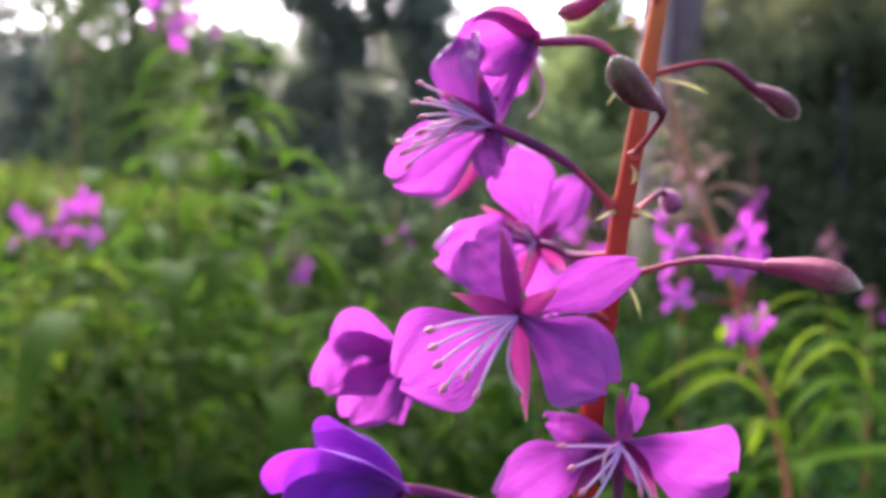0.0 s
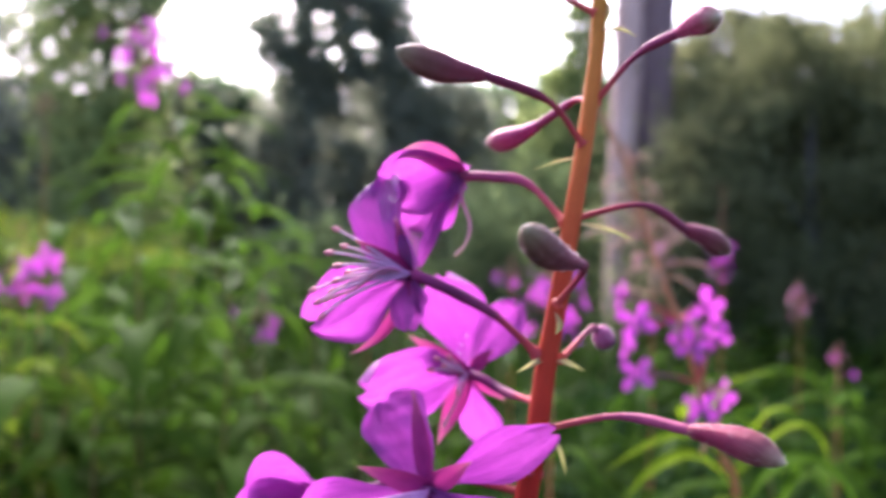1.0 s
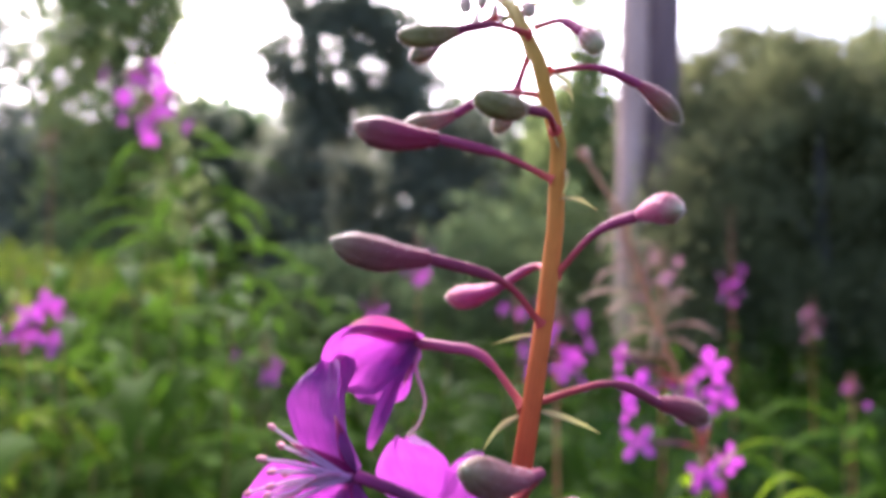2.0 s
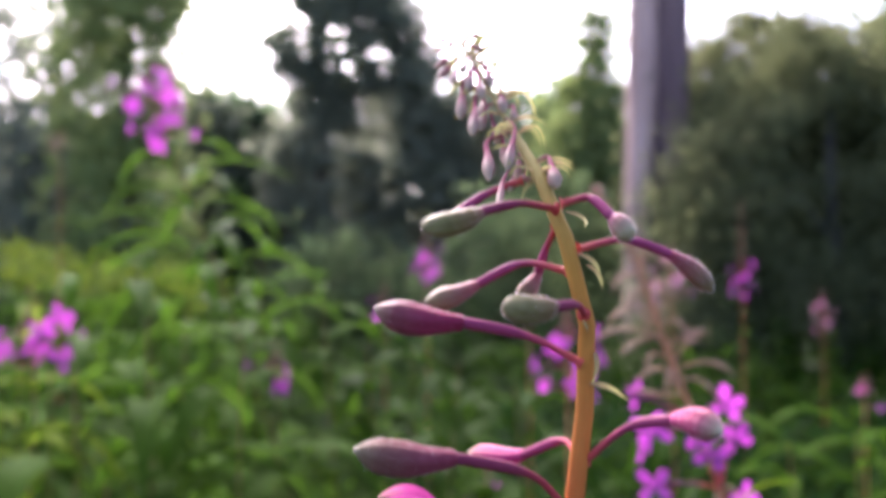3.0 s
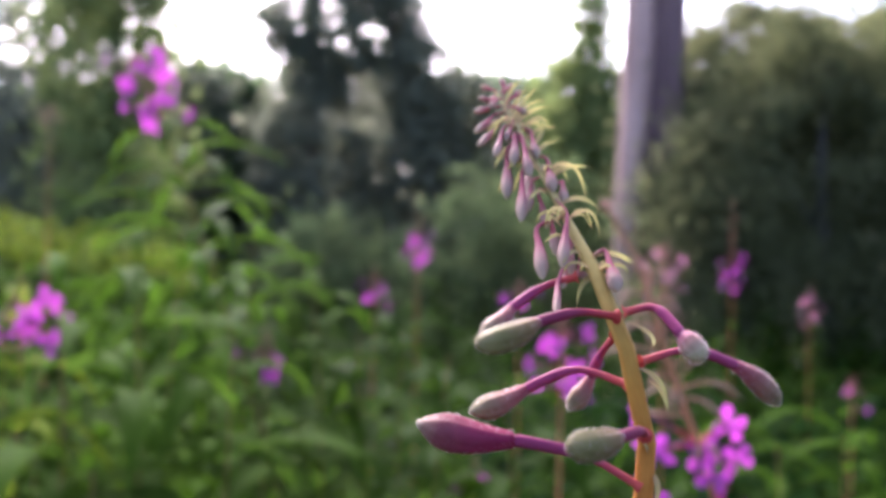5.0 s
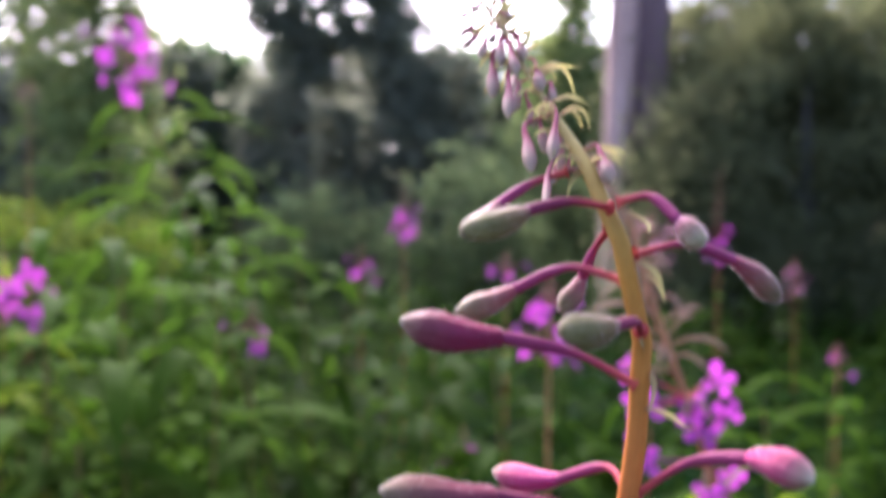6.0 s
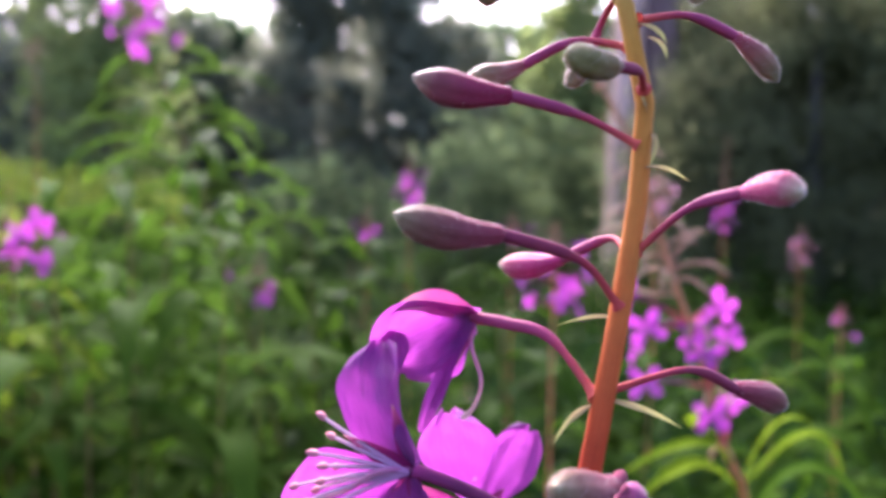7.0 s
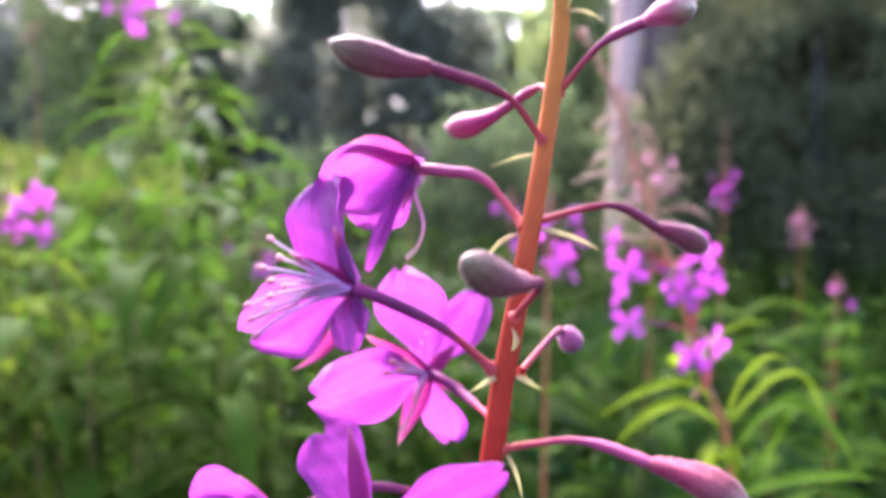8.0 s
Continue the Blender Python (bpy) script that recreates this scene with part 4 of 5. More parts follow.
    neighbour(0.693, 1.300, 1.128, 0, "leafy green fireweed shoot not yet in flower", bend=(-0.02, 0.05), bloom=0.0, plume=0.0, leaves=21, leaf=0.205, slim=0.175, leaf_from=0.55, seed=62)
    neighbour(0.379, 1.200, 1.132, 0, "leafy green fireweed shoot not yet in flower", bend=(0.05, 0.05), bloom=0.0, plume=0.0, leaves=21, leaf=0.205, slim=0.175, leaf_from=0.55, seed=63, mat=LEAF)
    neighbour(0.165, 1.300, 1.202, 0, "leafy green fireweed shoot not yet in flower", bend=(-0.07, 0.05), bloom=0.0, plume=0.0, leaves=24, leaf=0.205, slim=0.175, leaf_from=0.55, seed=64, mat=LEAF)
    neighbour(-0.340, 0.900, 1.284, 0, "leafy green fireweed shoot not yet in flower", bend=(0.00, 0.05), bloom=0.0, plume=0.0, leaves=27, leaf=0.205, slim=0.175, leaf_from=0.55, seed=65, mat=LEAF_BACKLIT)
    neighbour(-0.512, 1.150, 1.316, 0, "yellowing green leafy shoot among the weeds", bloom=0.0, plume=0.0, leaves=26, leaf=0.15, slim=0.20, leaf_from=0.6, seed=80, mat=LEAF_YELLOW)
    neighbour(-0.450, 1.100, 1.263, 0, "leafy green shoot among the weeds", bloom=0.0, plume=0.0, leaves=26, leaf=0.15, slim=0.20, leaf_from=0.6, seed=81, mat=LEAF_BACKLIT)
    neighbour(-0.475, 1.000, 1.276, 0, "leafy green shoot among the weeds", bloom=0.0, plume=0.0, leaves=26, leaf=0.15, slim=0.20, leaf_from=0.6, seed=82, mat=LEAF_YELLOW)
    neighbour(-0.449, 1.200, 1.189, 0, "leafy green shoot among the weeds", bloom=0.0, plume=0.0, leaves=26, leaf=0.15, slim=0.20, leaf_from=0.6, seed=83, mat=LEAF_BACKLIT)
    neighbour(-0.400, 0.930, 1.200, 0, "yellowing green leafy shoot among the weeds", bloom=0.0, plume=0.0, leaves=26, leaf=0.15, slim=0.19, leaf_from=0.6, seed=84, mat=LEAF_YELLOW)
    neighbour(-0.520, 1.020, 1.170, 0, "leafy green shoot among the weeds", bloom=0.0, plume=0.0, leaves=26, leaf=0.15, slim=0.19, leaf_from=0.6, seed=85, mat=LEAF_BACKLIT)
    neighbour(-0.345, 0.860, 1.120, 0, "leafy green shoot among the weeds", bloom=0.0, plume=0.0, leaves=26, leaf=0.15, slim=0.19, leaf_from=0.6, seed=86, mat=LEAF_BACKLIT)
    neighbour(-0.580, 1.220, 1.250, 0, "leafy green shoot among the weeds", bloom=0.0, plume=0.0, leaves=26, leaf=0.15, slim=0.19, leaf_from=0.6, seed=87, mat=LEAF_BACKLIT)
    neighbour(-0.300, 0.880, 1.170, 0, "leafy green shoot among the weeds", bloom=0.0, plume=0.0, leaves=26, leaf=0.15, slim=0.19, leaf_from=0.6, seed=88, mat=LEAF_BACKLIT)
    neighbour(-0.440, 0.900, 1.100, 0, "yellowing green leafy shoot among the weeds", bloom=0.0, plume=0.0, leaves=26, leaf=0.15, slim=0.19, leaf_from=0.6, seed=89, mat=LEAF_YELLOW)
    neighbour(-0.469, 1.090, 1.370, 8, "fireweed with a drooping cluster of purple flowers", bend=(-0.02, 0.05), bloom=0.06, plume=0.05, leaves=26, leaf=0.09, leaf_from=0.6, seed=22, spread=0.05, size=1.4)
    neighbour(0.047, 2.700, 1.516, 7, "slim fireweed in flower among green weeds", bloom=0.10, plume=0.06, leaves=16, seed=23, size=1.35)
    neighbour(-0.087, 2.680, 1.354, 5, "slim fireweed with few flowers among green weeds", bloom=0.08, plume=0.06, leaves=16, seed=24, size=1.2)
    neighbour(1.077, 2.750, 1.601, 8, "fireweed with a long reddish bud spike above its flowers", bloom=0.12, plume=0.20, leaves=18, seed=25)
    neighbour(1.558, 3.200, 1.304, 7, "pale pink fireweed going to seed", bloom=0.12, plume=0.05, leaves=14, seed=26, pale=True, size=0.8)
    neighbour(0.498, 1.600, 1.425, 8, "pale pink withering fireweed", bloom=0.09, plume=0.02, leaves=12, seed=27, pale=True, seeds=10, size=0.7)
    neighbour(-0.188, 1.240, 1.281, 3, "young fireweed with two or three flowers", bloom=0.04, plume=0.03, leaves=26, leaf=0.09, leaf_from=0.5, seed=28)
    neighbour(0.190, 0.980, 1.337, 9, "fireweed with a loose cluster of violet flowers", bloom=0.08, plume=0.03, leaves=14, leaf=0.09, seed=29)
    neighbour(0.265, 1.900, 1.342, 3, "slim fireweed nearly out of flower", bloom=0.04, plume=0.03, leaves=12, seed=30)
    neighbour(0.156, 1.700, 0.998, 3, "short fireweed low among the weeds", bloom=0.04, plume=0.05, leaves=14, seed=31)
    neighbour(-0.896, 2.200, 1.752, 0, "withered brown fireweed stalk", bloom=0.05, plume=0.0, leaves=16, seed=32, seeds=14)
    neighbour(0.812, 1.500, 1.188, 2, "small fireweed with two violet flowers by the bushes", bloom=0.05, plume=0.02, leaves=14, seed=33, size=0.7)
    near_neighbour()

neighbours()

# ---------------------------------------------------------------- the fireweed in front
HERO = new("fireweed")
HERO.location = (0.034, 0.132, 0)
tagged(HERO, "tall fireweed with magenta flowers, closed buds and a reddish stem", "flower plant", "fireweed plants in the meadow")
OFF = np.array((0.034, 0.0, 0.0))


def mm(p):
    """Millimetres right of, ahead of and above the spike's reference point, in the plant's own metres."""
    return np.array((p[0], p[1], p[2])) / 1000 + (0, 0, BASE) - OFF


def stem_line():
    top = [(31.5, 0, -22), (34.2, 0, -8), (35.6, 0, 6), (37.9, 0, 18), (39.8, 0, 30), (41.8, 0, 43), (43.6, 0, 57), (44.3, 0, 66), (43.9, 0, 75),
           (41, 0, 85), (39, 4.5, 92.6), (37.1, 12.9, 99.1), (35.1, 21.1, 105.7), (32.9, 29.8, 112.9), (30.7, 37.5, 119.8), (28.6, 44, 126), (26.2, 49.1, 131)]
    low = [np.array((0.012, 0.01, -0.06)), np.array((0.004, 0.006, 0.45)), np.array((-0.010, 0.002, 0.95)), np.array((-0.0075, 0, 1.18))]
    return smooth_line(low + [mm(p) for p in top], 110)


def hero_stem():
    line = stem_line()
    z = (line[:, 2] - BASE) * 1000 + np.maximum(line[:, 1], 0) * 300
    r = np.interp(z, (-1300, -400, -20, 30, 65, 92, 106, 124), (4.0, 3.2, 2.15, 1.75, 1.38, 1.25, 0.85, 0.4)) / 1000
    rng = np.random.default_rng(2)
    r = r * (1 + 0.03 * rng.normal(size=len(r)))
    me = tube("stem", line, r, 18, ridges=0.05)
    layer = me.uv_layers[0].data
    for poly in me.polygons:
        for i in poly.loop_indices:
            h = me.vertices[me.loops[i].vertex_index].co.z
            layer[i].uv[0] = min(h / (BASE + 0.124), 1.0)
    return link("stem", me, [STEM], HERO, "reddish stem turning olive towards the tip")


hero_stem()
BUD_LABEL = {"pink": "pink bud with a pale green tip", "rose": "rose pink bud, greenish at the tip", "dark": "dusky purple-brown bud", "green": "grey-green bud",
             "olive": "pink bud turning olive green", "white": "pale pinkish white bud", "small": "small shrivelled dark pink bud"}


def downy(me, parent, count, length, seed):
    """Short pale hairs standing off the skin."""
    rng = np.random.default_rng(seed)
    co = np.array([v.co for v in me.vertices])
    no = np.array([v.normal for v in me.vertices])
    quads = np.array([p.vertices for p in me.polygons])[rng.integers(0, len(me.polygons), count)]
    w = rng.dirichlet((1, 1, 1, 1), count)
    foot = np.einsum("nk,nkc->nc", w, co[quads])
    out = np.einsum("nk,nkc->nc", w, no[quads])
    out /= np.linalg.norm(out, axis=1)[:, None] + 1e-9
    tip = foot + (out + rng.normal(size=(count, 3)) * 0.35) * (length * rng.uniform(0.5, 1.2, count))[:, None]
    side = np.cross(out, rng.normal(size=(count, 3)))
    side *= 0.000016 / (np.linalg.norm(side, axis=1)[:, None] + 1e-9)
    v = np.stack([foot - side, foot + side, tip + side * 0.4, tip - side * 0.4], 1).reshape(-1, 3)
    down = quick_mesh("hairs", v, np.arange(count * 4).reshape(-1, 4))
    down.uv_layers.new(name="UVMap").data.foreach_set("uv", np.tile(np.array((0, 0, 0, 0, 1, 0, 1, 0), np.float32), count))
    link("hairs", down, [DOWN], parent, "fine pale down on the skin", kind="stuff")


def bud(node, knee, base, tip, width, kind):
    """A closed bud on its stalk: stalk, long seed vessel, and the bud with its four closed sepals."""
    n, k, b, t = (mm(p) for p in (node, knee, base, tip))
    line = smooth_line([n, k, b, b + (t - b) * 0.05], 26)
    u = np.linspace(0, 1, 26)
    bend = np.linalg.norm(k - n) / (np.linalg.norm(k - n) + np.linalg.norm(b - k))
    fat = 0.00062 + width * 0.00005
    r = np.interp(u, (0, 0.04, bend * 0.6, bend, min(bend + 0.12, 0.85), 0.93, 1), (0.00115, 0.0006, 0.00052, 0.00056, fat, fat * 1.05, fat * 0.82))
    root = link("flower_bud", tube("flower_bud", line, r, 12), [PINKSTALK if kind in ("rose", "pink", "olive", "white") else PEDICEL], HERO, BUD_LABEL[kind])
    axis = t - b
    m = 34
    s = np.linspace(0, 1, m)
    sag = np.cross(axis, (0, 1, 0))
    sag = sag / (np.linalg.norm(sag) + 1e-9) * np.linalg.norm(axis) * 0.05
    body = b + axis * s[:, None] + sag * np.sin(np.pi * s)[:, None]
    if kind in ("green", "white", "small"):
        prof = np.interp(s, (0, 0.03, 0.10, 0.25, 0.42, 0.60, 0.76, 0.88, 0.95, 0.985, 1), (0.30, 0.46, 0.62, 0.90, 1.0, 1.02, 0.96, 0.76, 0.50, 0.28, 0.06))
    else:
        prof = np.interp(s, (0, 0.03, 0.10, 0.28, 0.46, 0.62, 0.76, 0.87, 0.94, 0.975, 1), (0.38, 0.50, 0.56, 0.74, 0.94, 1.02, 0.94, 0.66, 0.36, 0.19, 0.05))
    rng = np.random.default_rng(int(width * 100 + abs(tip[2]) * 10))
    prof = prof * (1 + 0.022 * np.interp(s, np.linspace(0, 1, 7), rng.normal(size=7)))
    skin = tube("calyx", body, prof * width * 0.0005, 32, ridges=0.10, turn=width)
    link("calyx", skin, [BUD[kind]], root)
    downy(skin, root, 900, 0.00024, int(width * 10))


def young_bud(top, base, tip, width):
    a, b, t = (mm(p) for p in (top, base, tip))
    line = smooth_line([a, b, b * 0.55 + t * 0.45, t], 20)
    u = np.linspace(0, 1, 20)
    prof = np.interp(u, (0, 0.22, 0.42, 0.56, 0.70, 0.83, 0.93, 1), (0.20, 0.22, 0.32, 0.44, 0.70, 0.78, 0.52, 0.05))
    link("flower_bud", tube("flower_bud", line, prof * width * 0.0005, 14, ridges=0.12, turn=width), [YOUNG], HERO, "small hanging pinkish bud")


def bract(a, b, c, width):
    p = bezier(*(mm(q) for q in (a, b, c)), 12)
    me = blade("bract", p, width * 0.00062, (0.2, -0.7, 0.7), "leaf", 0.9, 0.15, int(abs(a[0] * 10 + c[2] * 7)), 5)
    link("bract", me, [BRACT], HERO, "narrow yellow-green bract")


def flower(node, knee, base, facing, petals, sepals, stamens, style=None, hooded=False, drops=0, shaded=False):
    """An open flower: stalk and seed vessel, petals, sepals, stamens and style, all spreading from the base."""
    n, k, b = (mm(p) for p in (node, knee, base))
    f = np.array(facing, float)
    f /= np.linalg.norm(f)
    line = smooth_line([n, k, k * 0.45 + b * 0.55 + (0, 0, 0.0004), b], 24)
    u = np.linspace(0, 1, 24)
    r = np.interp(u, (0, 0.06, 0.3, 0.42, 0.6, 0.92, 1), (1.4, 0.7, 0.58, 0.8, 0.98, 0.98, 1.15)) / 1000
    root = link("flower", tube("flower", line, r, 12), [PINKSTALK if hooded else OVARY], HERO, "deep violet flower with folded petals, shade in their colour" if shaded else "open magenta flower with spreading petals")
    seed = int(abs(base[0] * 13 + base[2] * 7))
    for i, (tip, width, cup, *more) in enumerate(petals):
        t = mm(tip)
        span = np.linalg.norm(t - b)
        m = mm(more[0]) if more else (b + t) / 2 - f * span * 0.14
        arc = bezier(b, m, t, 26)
        link("petal", blade("petal", arc, width / 1000, f, more[1] if more else "petal", cup, 0.20, seed + i, 17), [PETAL_SHADED if shaded else PETAL], root)
    for i in range(drops):
        me = root.children[i % len(petals)].data
        vert = me.vertices[(37 * i + 53) % len(me.vertices)]
        p = np.array(vert.co) + f * 0.0002
        rad = 0.00022 + 0.00012 * ((i * 7) % 5) / 4
        ball = np.array([p + f * h * rad for h in (-0.6, -0.2, 0.25, 0.6, 0.85, 0.97)])
        link("dew_drop", tube("dew_drop", ball, rad * np.array((0.95, 1.0, 0.94, 0.74, 0.46, 0.05)), 8), [DEW], root, "tiny clear dew drop")
    for i, (tip, width, *more) in enumerate(sepals):
        t = mm(tip)
        back = -f * np.linalg.norm(t - b) * 0.10
        arc = bezier(b, mm(more[0]) if more else (b + t) / 2 + back, t, 12)
        link("sepal", blade("sepal", arc, width / 1000, f, "sepal", 0.45, 0.03, seed + 20 + i, 7), [HOOD if hooded else SEPAL], root)
    for i, tip in enumerate(stamens):
        t = mm(tip)
        s = b + f * 0.0012
        arc = bezier(s, (s + t) / 2 + f * 0.003 + (0, 0, 0.002), t, 14)
        fil = link("stamen", tube("stamen", arc, np.linspace(0.00037, 0.00024, 14), 7), [STAMEN], root)
        d = (arc[-1] - arc[-3]) / np.linalg.norm(arc[-1] - arc[-3])
        cap = np.array([arc[-1] + d * x for x in np.linspace(-0.0003, 0.0017, 8)])
        link("anther", tube("anther", cap, np.array((0.1, 0.4, 0.52, 0.56, 0.54, 0.46, 0.3, 0.05)) / 1000, 8, ridges=0.2), [ANTHER], root)
    if style:
        pts = [b] + [mm(p) for p in style]
        arc = smooth_line(pts, 18)
        link("style", tube("style", arc, np.r_[np.linspace(0.0004, 0.00027, 15), 0.00036, 0.00044, 0.00025], 8), [STYLE], root)


flower((38.6, 0.5, 28.6), (32.8, 8.0, 36.2), (21.6, 16.0, 38.1), (-0.25, -0.9, -0.25),
       petals=[((6.5, 10.0, 32.2), 11.0, 0.60, (13.0, 9.0, 38.4), "hood"), ((10.3, 19.0, 28.6), 11.0, 0.50, (17.5, 19.0, 35.6), "hood"), ((13.3, 11.0, 20.5), 2.7, 0.50, (17.9, 9.0, 33.9), "hood")],
       sepals=[((8.2, 7.0, 39.6), 4.6, (14.6, 6.5, 44.6)), ((10.2, 20.0, 39.6), 3.6, (16.5, 20.0, 43.2)), ((19.0, 14.0, 30.3), 1.8)],
       stamens=[],
       style=[(21.3, 14.0, 33.8), (22.8, 12.0, 28.7), (21.9, 11.0, 24.9), (19.8, 11.0, 22.6)], hooded=True)
flower((33.8, 0.0, 5.7), (25.9, -2.5, 12.6), (11.7, -4.5, 19.4), (-0.45, -0.85, -0.15),
       petals=[((-6.1, 6.0, 10.0), 13.0, 0.25), ((11.1, -7.0, 10.0), 7.6, 0.22), ((7.2, 3.0, 36.0), 10.8, 0.30, (3.6, -3.0, 27.5), "hood"), ((9.4, 9.0, 36.6), 7.4, 0.30, (5.6, 6.0, 27.0), "hood")],
       sepals=[((2.3, -7.0, 24.9), 3.4), ((8.8, -6.0, 28.9), 2.6), ((13.3, -6.0, 12.6), 2.7), ((1.3, 2.0, 5.2), 2.4, (9.3, 4.0, 7.8))],
       stamens=[(-0.4, -4.0, 26.4), (-3.2, -5.0, 14.8), (-2.4, -6.0, 12.6), (-4.2, -3.0, 16.6), (-1.0, -8.0, 22.6), (1.0, -4.0, 23.7), (-0.2, -6.0, 18.3), (-1.1, -4.0, 16.5), (1.6, -4.0, 19.6), (0.2, -7.0, 20.6)],
       style=[(6.9, -8.0, 20.1), (2.3, -6.0, 16.7), (-3.7, -4.0, 14.5)])
flower((34.4, 1.0, -3.0), (31.1, 24.0, -4.3), (24.5, 33.0, -1.9), (-0.25, -0.85, -0.2),
       petals=[((18.8, 31.0, 19.1), 13.0, 0.25), ((36.2, 43.0, 12.8), 10.5, 0.25), ((2.6, 22.0, -4.3), 16.5, 0.22), ((30.2, 46.0, -19.6), 8.5, 0.30)],
       sepals=[((11.9, 30.0, 6.3), 4.6), ((18.5, 38.0, -18.1), 4.6), ((30.1, 36.0, 3.0), 3.0), ((33.9, 44.0, -9.2), 3.4)],
       stamens=[(18.0, 24.0, 2.0), (19.3, 23.0, 0.8), (20.4, 25.0, 2.0), (21.8, 24.0, -4.3), (17.0, 25.0, -0.2)],
       style=[(23.0, 28.0, -4.1), (21.1, 26.0, -8.0), (19.0, 26.0, -12.0)], drops=28)
flower((34.0, 0.0, -15.1), (25.5, -9.0, -11.5), (14.4, -22.0, -11.8), (-0.2, -0.95, -0.15),
       petals=[((7.6, -14.5, 0.2), 12.5, 0.22), ((-4.2, -20.0, -22.5), 15.0, 0.22), ((25.8, -36.0, -20.4), 12.0, 0.20), ((33.5, -21.0, -3.6), 8.0, 0.42)],
       sepals=[((11.9, -20.0, 2.4), 2.8), ((4.0, -24.5, -8.0), 3.4), ((20.3, -26.0, -7.0), 3.4), ((15.8, -24.0, -27.8), 3.0)],
       stamens=[(1.4, -34.0, -12.3), (2.4, -36.0, -16.6), (3.2, -36.0, -19.8), (7.6, -36.0, -20.5), (1.8, -35.0, -14.5), (6.2, -37.0, -17.9)],
       style=[(12.4, -29.0, -16.8), (12.9, -31.0, -20.0), (14.4, -31.0, -22.2)])
flower((34.7, 6.0, -20.1), (15.8, 16.0, -19.0), (-3.1, 19.0, -25.1), (-0.6, -0.75, -0.25),
       petals=[((-16.0, 18.0, -23.7), 10.5, 0.60, (-11.3, 18.0, -15.2), "hood"), ((-19.8, 16.0, -31.1), 12.0, 0.50, (-12.1, 14.0, -21.9), "hood"), ((-14.8, 18.0, -37.4), 11.5, 0.50, (-9.0, 15.0, -30.8), "hood"), ((-5.6, 24.0, -39.7), 9.5, 0.40, (-4.7, 24.0, -33.8), "hood")],
       sepals=[((-11.0, 22.0, -18.8), 3.6), ((-6.2, 26.0, -40.5), 3.6)],
       stamens=[],
       style=None)
flower((33.3, 2.0, -55.4), (5.1, 0.0, -47.3), (-3.5, -2.0, -45.3), (-0.6, -0.75, -0.3),
       petals=[((-19.8, 2.0, -36.3), 11.0, 0.50, (-10.1, 2.0, -34.4), "hood"), ((-24.1, -2.0, -46.7), 13.5, 0.50, (-16.9, -6.0, -35.5), "hood"), ((-20.6, -4.0, -52.1), 14.0, 0.50, (-14.1, -10.0, -40.2), "hood"), ((-11.2, 4.0, -55.1), 11.9, 0.40, (-8.0, 2.0, -45.9), "hood")],
       sepals=[((-16.7, 6.0, -42.4), 3.3), ((-12.9, 6.0, -52.0), 3.3)],
       stamens=[],
       style=None, shaded=True)
flower((33.6, -2.0, -56.1), (34.6, -4.0, -46.9), (33.9, -8.0, -35.2), (0.05, -0.9, -0.35),
       petals=[((12.3, -8.0, -44.5), 13.0, 0.25), ((54.6, -6.0, -41.4), 16.0, 0.20), ((22.6, 2.0, -33.5), 9.0, 0.30), ((40.0, 4.0, -28.8), 8.0, 0.30)],
       sepals=[((36.5, 2.0, -28.0), 5.2), ((25.6, -8.0, -44.3), 4.6), ((41.4, -6.0, -45.7), 4.7), ((30.2, 4.0, -34.8), 3.9)],
       stamens=[(23.7, -14.0, -34.2), (26.2, -18.0, -40.1), (35.5, -16.0, -40.7), (27.7, -18.0, -41.7), (25.1, -15.0, -37.3), (38.3, -12.0, -43.1)],
       style=[(30.3, -14.0, -35.5), (29.3, -16.0, -39.6)], drops=8)

bud((41.7, 1.5, 79.6), (35.0, 6.0, 81.0), (27.7, 8.5, 77.6), (18.8, 4.0, 74.8), 3.7, "olive")
bud((39.8, 1.0, 89.5), (33.8, -1.5, 90.2), (27.8, -3.0, 88.9), (18.4, -9.0, 86.2), 3.7, "green")
bud((35.6, 9.5, 95.0), (30.3, 10.2, 93.2), (25.2, 7.8, 90.0), (20.1, 3.0, 85.9), 3.3, "olive")
bud((43.3, -2.5, 73.0), (41.4, -7.0, 74.6), (37.6, -11.0, 74.6), (29.4, -18.0, 75.0), 4.2, "green")
bud((40.0, 2.0, 86.7), (39.0, 7.0, 83.4), (38.0, 9.6, 79.3), (34.3, 7.8, 74.7), 3.3, "olive")
bud((43.3, -0.5, 65.3), (35.2, 0.5, 69.4), (24.9, -0.8, 71.8), (10.9, -0.9, 74.2), 5.3, "pink")
bud((40.3, -0.4, 90.2), (44.6, -1.6, 91.0), (47.0, -6.0, 87.8), (49.2, -8.2, 84.2), 3.4, "white")
bud((43.0, 0.0, 83.1), (51.2, 3.0, 84.6), (58.9, 5.0, 82.3), (66.6, 6.5, 76.0), 3.7, "olive")
bud((41.1, -1.0, 42.2), (34.7, -4.0, 48.9), (23.2, -7.5, 52.4), (8.6, -13.0, 55.0), 5.4, "dark")
bud((43.0, 2.0, 49.8), (41.6, 8.0, 51.6), (35.9, 14.5, 48.0), (27.0, 26.0, 46.1), 4.4, "rose")
bud((43.7, 0.0, 50.0), (48.7, -7.0, 56.4), (53.7, -13.6, 58.6), (57.0, -23.0, 58.5), 4.4, "rose")
bud((39.1, 0.5, 29.1), (53.0, 3.4, 32.2), (62.7, 8.7, 28.2), (73.6, 15.0, 23.8), 4.7, "dark")
bud((36.7, -3.0, 14.6), (39.6, -10.0, 20.4), (36.6, -17.5, 21.6), (26.5, -32.0, 26.2), 5.4, "dark")
